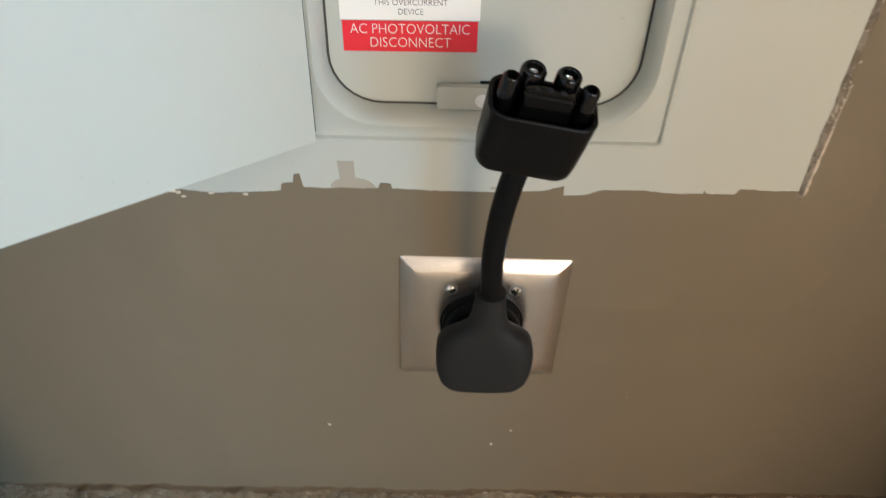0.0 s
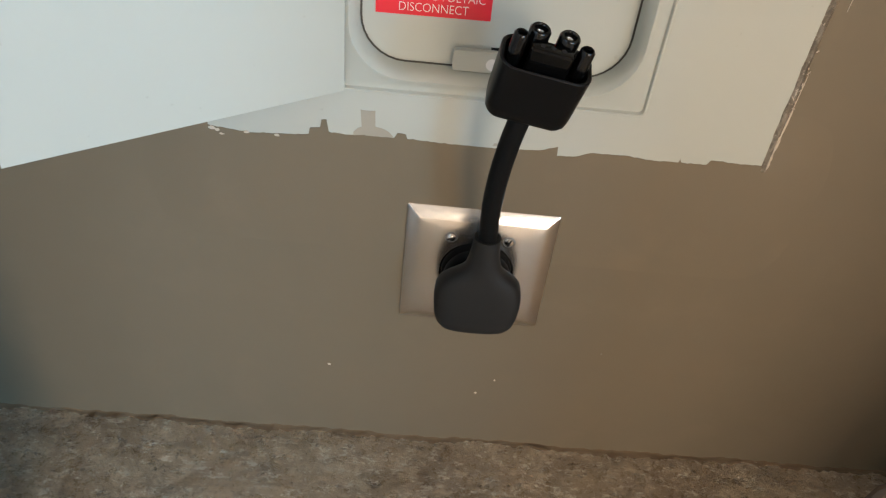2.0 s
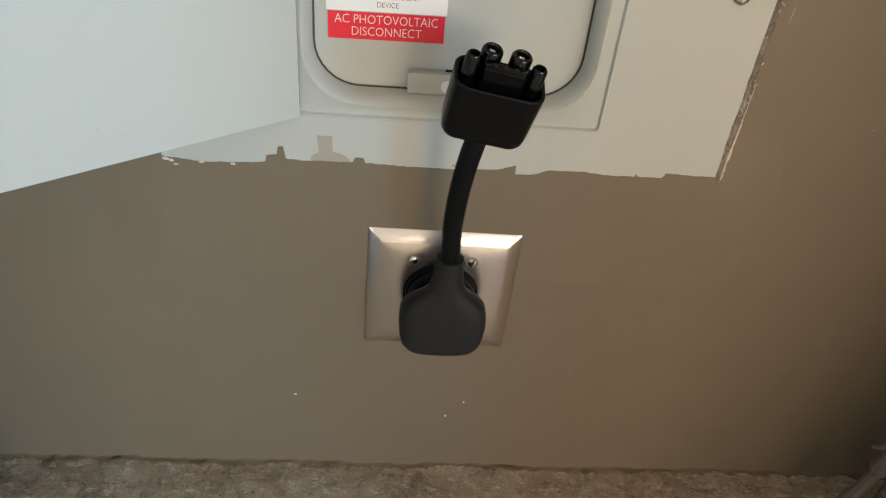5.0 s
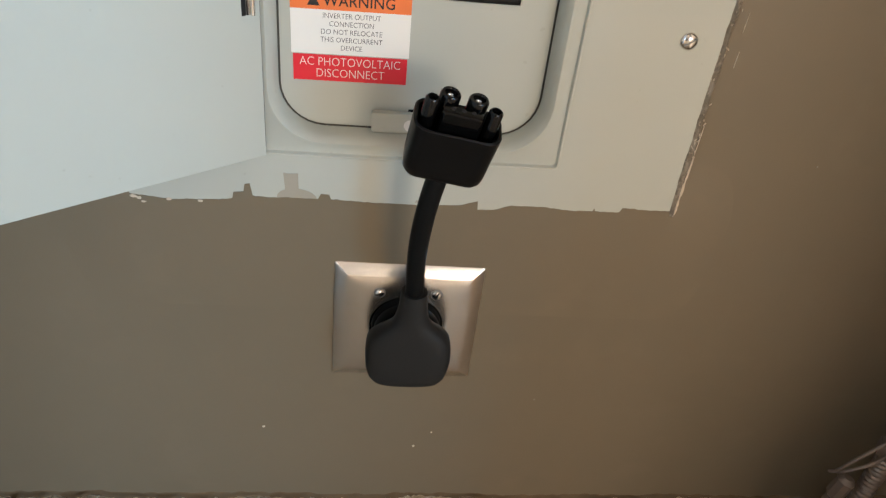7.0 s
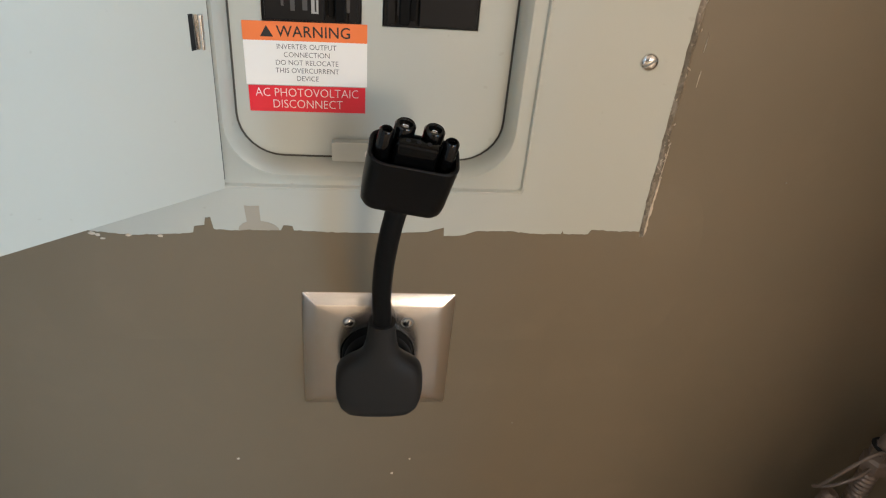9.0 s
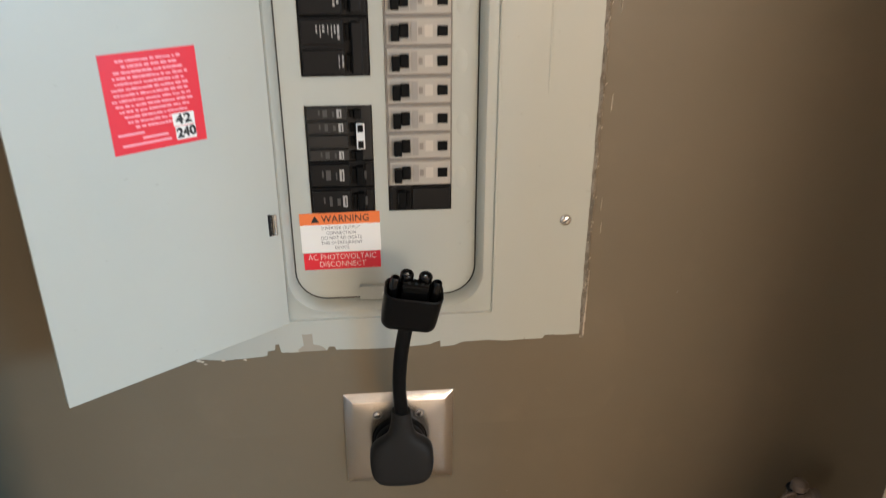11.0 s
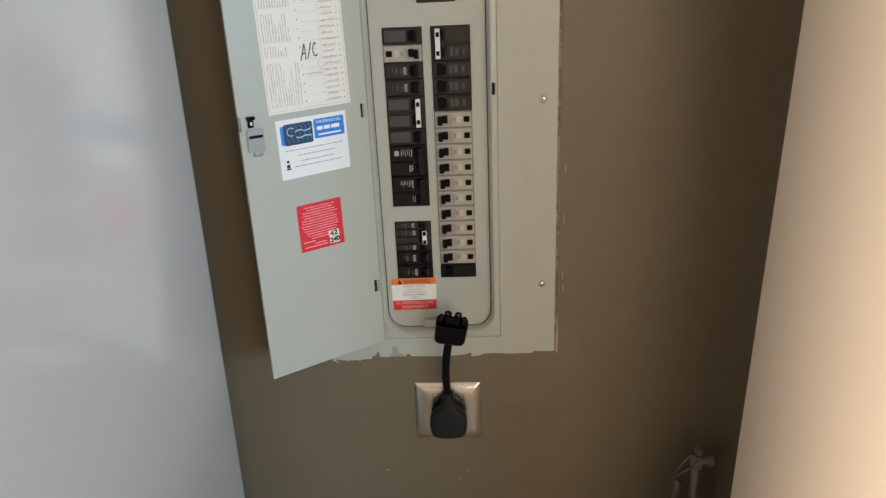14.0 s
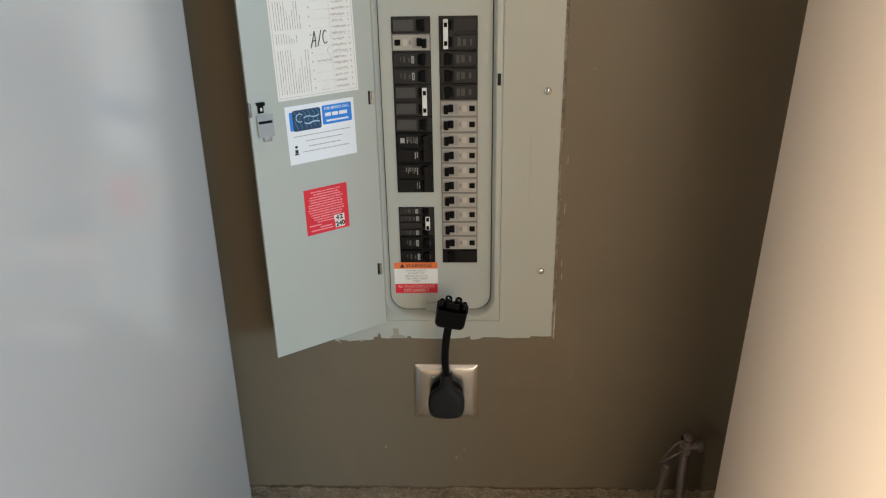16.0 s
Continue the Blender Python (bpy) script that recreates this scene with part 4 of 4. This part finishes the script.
def outlet():
    t = thing("outlet", (0, 0, ZP), "square brushed steel wall plate with a black power receptacle", "outlet")
    P = 0.0572
    bm = bmesh.new()
    shape = [(P, 0.0015, 0.0), (P, 0.0015, -0.0018), (P - 0.0004, 0.0014, -0.0022), (P - 0.0092, 0.001, -0.0056), (P - 0.0102, 0.001, -0.0060), (0.029, 0.028, -0.0060), (0.0275, 0.027, -0.005), (0.0275, 0.027, -0.001)]
    loft(bm, [[(x, y, z) for x, z in rounded(-p, p, -p, p, r, 10)] for p, r, y in shape])
    part("wall_plate", bm, STEEL, t, "brushed stainless steel plate with bevelled rim", smooth=28)
    for x in (-0.0225, 0.0215):
        m = pose(x, -0.0060, 0.0325, 90)
        s = part("screw", lathe(bmesh.new(), [(0.0037, 0.0), (0.0036, 0.0009), (0.0026, 0.0019), (0.0008, 0.0022)], 20, m), CHROME, t, smooth=60)
        part("screw_slot", boxed(-0.0031, 0.0031, -0.0006, 0.0006, 0.001, 0.0023, m=m @ pose(0, 0, 0, 0, 0, 25 if x < 0 else 70)), DARKHOLE, s)
        # flat ring whose dark colour stands for the shade in a countersink
        part("screw_shade", lathe(bmesh.new(), [(0.0047, 0.0), (0.0046, 0.00025), (0.0037, 0.0003)], 20, m), ZINC, t, "dark ring that paints the shade of a countersink")
    m = pose(0, -0.001, 0, 90)
    part("receptacle", lathe(bmesh.new(), [(0.0272, 0.0), (0.0272, 0.0085), (0.0262, 0.0098), (0.001, 0.0098)], 48, m), BLACK, t, "round black receptacle face", smooth=40)


outlet()


def adapter():
    """A low plug with a short cable up to a squarish connector."""
    t = thing("charging_adapter", (0, 0, ZP), "black charging adapter with short cable plugged into the outlet", "adapter")
    # plug: a rounded shield that narrows upward into a neck
    bm = bmesh.new()
    rows = [(-0.0312, 0.0150), (-0.0302, 0.0210), (-0.0272, 0.0265), (-0.0225, 0.0300), (-0.015, 0.0320), (-0.006, 0.0328), (0.004, 0.0324), (0.012, 0.0306), (0.0185, 0.0268), (0.024, 0.0212), (0.0285, 0.0164), (0.0335, 0.0132), (0.041, 0.0112), (0.050, 0.0101), (0.0595, 0.0096)]
    n = 28
    loops = []
    for z, w in rows:
        f = max(0.0, min(1.0, (z + 0.012) / 0.050))
        f = f * f * (3 - 2 * f)
        front = -0.0465
        back = -0.0105 * (1 - f) - 0.0275 * f
        e = 4.5 * (1 - f) + 2.0 * f
        if z < -0.026:
            front += 0.004 * (-0.026 - z) / 0.0052
        loop = []
        for i in range(n):
            a = 2 * math.pi * i / n
            c, s = math.cos(a), math.sin(a)
            x = w * math.copysign(abs(c) ** (2 / e), c)
            y = (front + back) / 2 + (back - front) / 2 * math.copysign(abs(s) ** (2 / e), s)
            loop.append((x + 0.0012, y, z))
        loops.append(loop)
    loft(bm, loops, True, True)
    part("plug", bm, SOFTBLACK, t, "soft black moulded plug", smooth=55)
    bm = bmesh.new()
    lathe(bm, [(0.0262, 0.0), (0.0262, 0.006), (0.025, 0.008), (0.02, 0.009)], 48, pose(0.0005, -0.0108, 0.0, 90))
    part("plug_base", bm, BLACK, t, smooth=40)
    cable = spline([(0.0012, -0.0345, 0.045), (0.0008, -0.0385, 0.065), (-0.0004, -0.0430, 0.090), (0.0004, -0.0475, 0.118), (0.0034, -0.0515, 0.146), (0.0082, -0.0545, 0.172)], 8)
    part("cable", tube(bmesh.new(), cable, 0.0067, 20), RUBBER, t, "black rubber cable", smooth=60)
    # connector head
    lean = Matrix.Translation((0.0082, -0.0540, 0.1700)) @ pose(0, 0, 0, 15.5, 9.1, -1.3)
    bm = bmesh.new()
    hw, hd, hh = 0.0258, 0.0147, 0.0375
    prof = [(-0.006, -0.0018, 0.0075), (-0.0025, -0.0008, 0.008), (-0.0012, 0.0018, 0.0085), (-0.0006, 0.007, 0.009), (0.0003, hh, 0.0095), (-0.0004, hh + 0.0007, 0.009), (-0.0018, hh + 0.0002, 0.008), (-0.002, hh - 0.014, 0.008)]
    loft(bm, [[lean @ Vector((x, y, z)) for x, y in rounded(-hw - o, hw + o, -hd - o, hd + o, r, 8)] for o, z, r in prof], True, True)
    part("connector_shell", bm, SHELL, t, "black connector shell with a raised rim", smooth=45)
    for x, y, r, top in ((-0.0083, 0.0056, 0.0061, 0.0522), (0.0083, 0.0056, 0.0061, 0.0522), (-0.0184, -0.0017, 0.0043, 0.0520), (0.0184, -0.0017, 0.0043, 0.0520)):
        m = lean @ Matrix.Translation((x, y, 0))
        p = part("socket", lathe(bmesh.new(), [(r, 0.0245), (r, top - 0.0012), (r - 0.0009, top), (r * 0.62, top), (r * 0.52, top - 0.001), (r * 0.5, top - 0.012)], 24, m), GLOSSBLACK, t, "shiny black contact tube", smooth=45)
        part("contact", lathe(bmesh.new(), [(r * 0.44, top - 0.012), (r * 0.44, top - 0.0032), (r * 0.36, top - 0.0026), (r * 0.26, top - 0.0032), (r * 0.24, top - 0.006)], 16, m), CHROME if r > 0.005 else BLACK, p, smooth=45)
    bm = bmesh.new()
    loft(bm, [[lean @ Vector((x, y, z)) for x, y in rounded(-0.0122 - o, 0.0122 + o, -0.0095 - o, -0.0012 + o, 0.0025, 4)] for o, z in ((0, 0.0245), (0, 0.0482), (-0.0008, 0.0490))], True, True)
    core = part("core", bm, GLOSSBLACK, t, "shiny black centre block", smooth=40)
    for x in (-0.006, 0.0, 0.006):
        part("core_hole", lathe(bmesh.new(), [(0.0014, 0.0489), (0.0015, 0.0492)], 12, lean @ Matrix.Translation((x, -0.0045, 0))), DARKHOLE, core)


adapter()

# ---- the water valve by the floor ----


def valve():
    t = thing("water_valve", (0.431, -0.050, floor_fall(0.431) - 0.008), "tarnished shutoff valve on a corrugated pipe by the floor", "valve")
    bm = bmesh.new()
    prof = []
    for i in range(27):
        z = 0.0 + 0.005 * i
        prof += [(0.0072, z), (0.0086, z + 0.0015), (0.0086, z + 0.003), (0.0072, z + 0.0045)]
    lathe(bm, prof, 18)
    part("corrugated_pipe", bm, BRASS, t, smooth=60)
    bm = bmesh.new()
    lathe(bm, [(0.009, 0.132), (0.012, 0.134), (0.012, 0.146), (0.0095, 0.149), (0.0095, 0.160), (0.007, 0.163)], 6)
    lathe(bm, [(0.008, -0.002), (0.0085, 0.018), (0.0105, 0.019), (0.0105, 0.027), (0.006, 0.029)], 16, pose(0, 0, 0.146, 0, 90, 0))
    part("valve_body", bm, BRASS, t, smooth=35)
    bm = bmesh.new()
    lathe(bm, [(0.004, 0.0), (0.008, 0.002), (0.0092, 0.006), (0.0085, 0.011), (0.004, 0.014)], 20, pose(0.001, -0.001, 0.160, 8, 6, 0))
    part("handwheel", bm, BRASS, t, "rounded tarnished valve knob", smooth=40)
    part("washer", lathe(bmesh.new(), [(0.0095, 0.0), (0.0105, 0.001), (0.0095, 0.0022)], 20, Matrix.Translation((0, 0, 0.1600))), DARKHOLE, t, "black rubber washer", smooth=40)
    for pts in ([(-0.002, -0.006, 0.150), (-0.008, -0.009, 0.163), (-0.020, -0.009, 0.157), (-0.036, -0.006, 0.130), (-0.042, -0.002, 0.112)],
                [(-0.006, -0.006, 0.14), (-0.022, -0.010, 0.132), (-0.036, -0.006, 0.118), (-0.044, 0.002, 0.108)]):
        part("thin_tube", tube(bmesh.new(), spline(pts, 8), 0.0017, 8), BRASS, t, smooth=60)
    bm = bmesh.new()
    lathe(bm, [(0.005, 0.02), (0.0075, 0.022), (0.0075, 0.05), (0.0055, 0.054), (0.0055, 0.085), (0.008, 0.088), (0.008, 0.108), (0.004, 0.112)], 8, Matrix.Translation((-0.043, 0.0, 0)) @ pose(0, 0, 0, 4, 6, 0))
    lathe(bm, [(0.0078, 0.0), (0.0078, 0.022)], 12, Matrix.Translation((-0.043, 0.0, 0)))
    part("side_fitting", bm, BRASS, t, smooth=35)


valve()
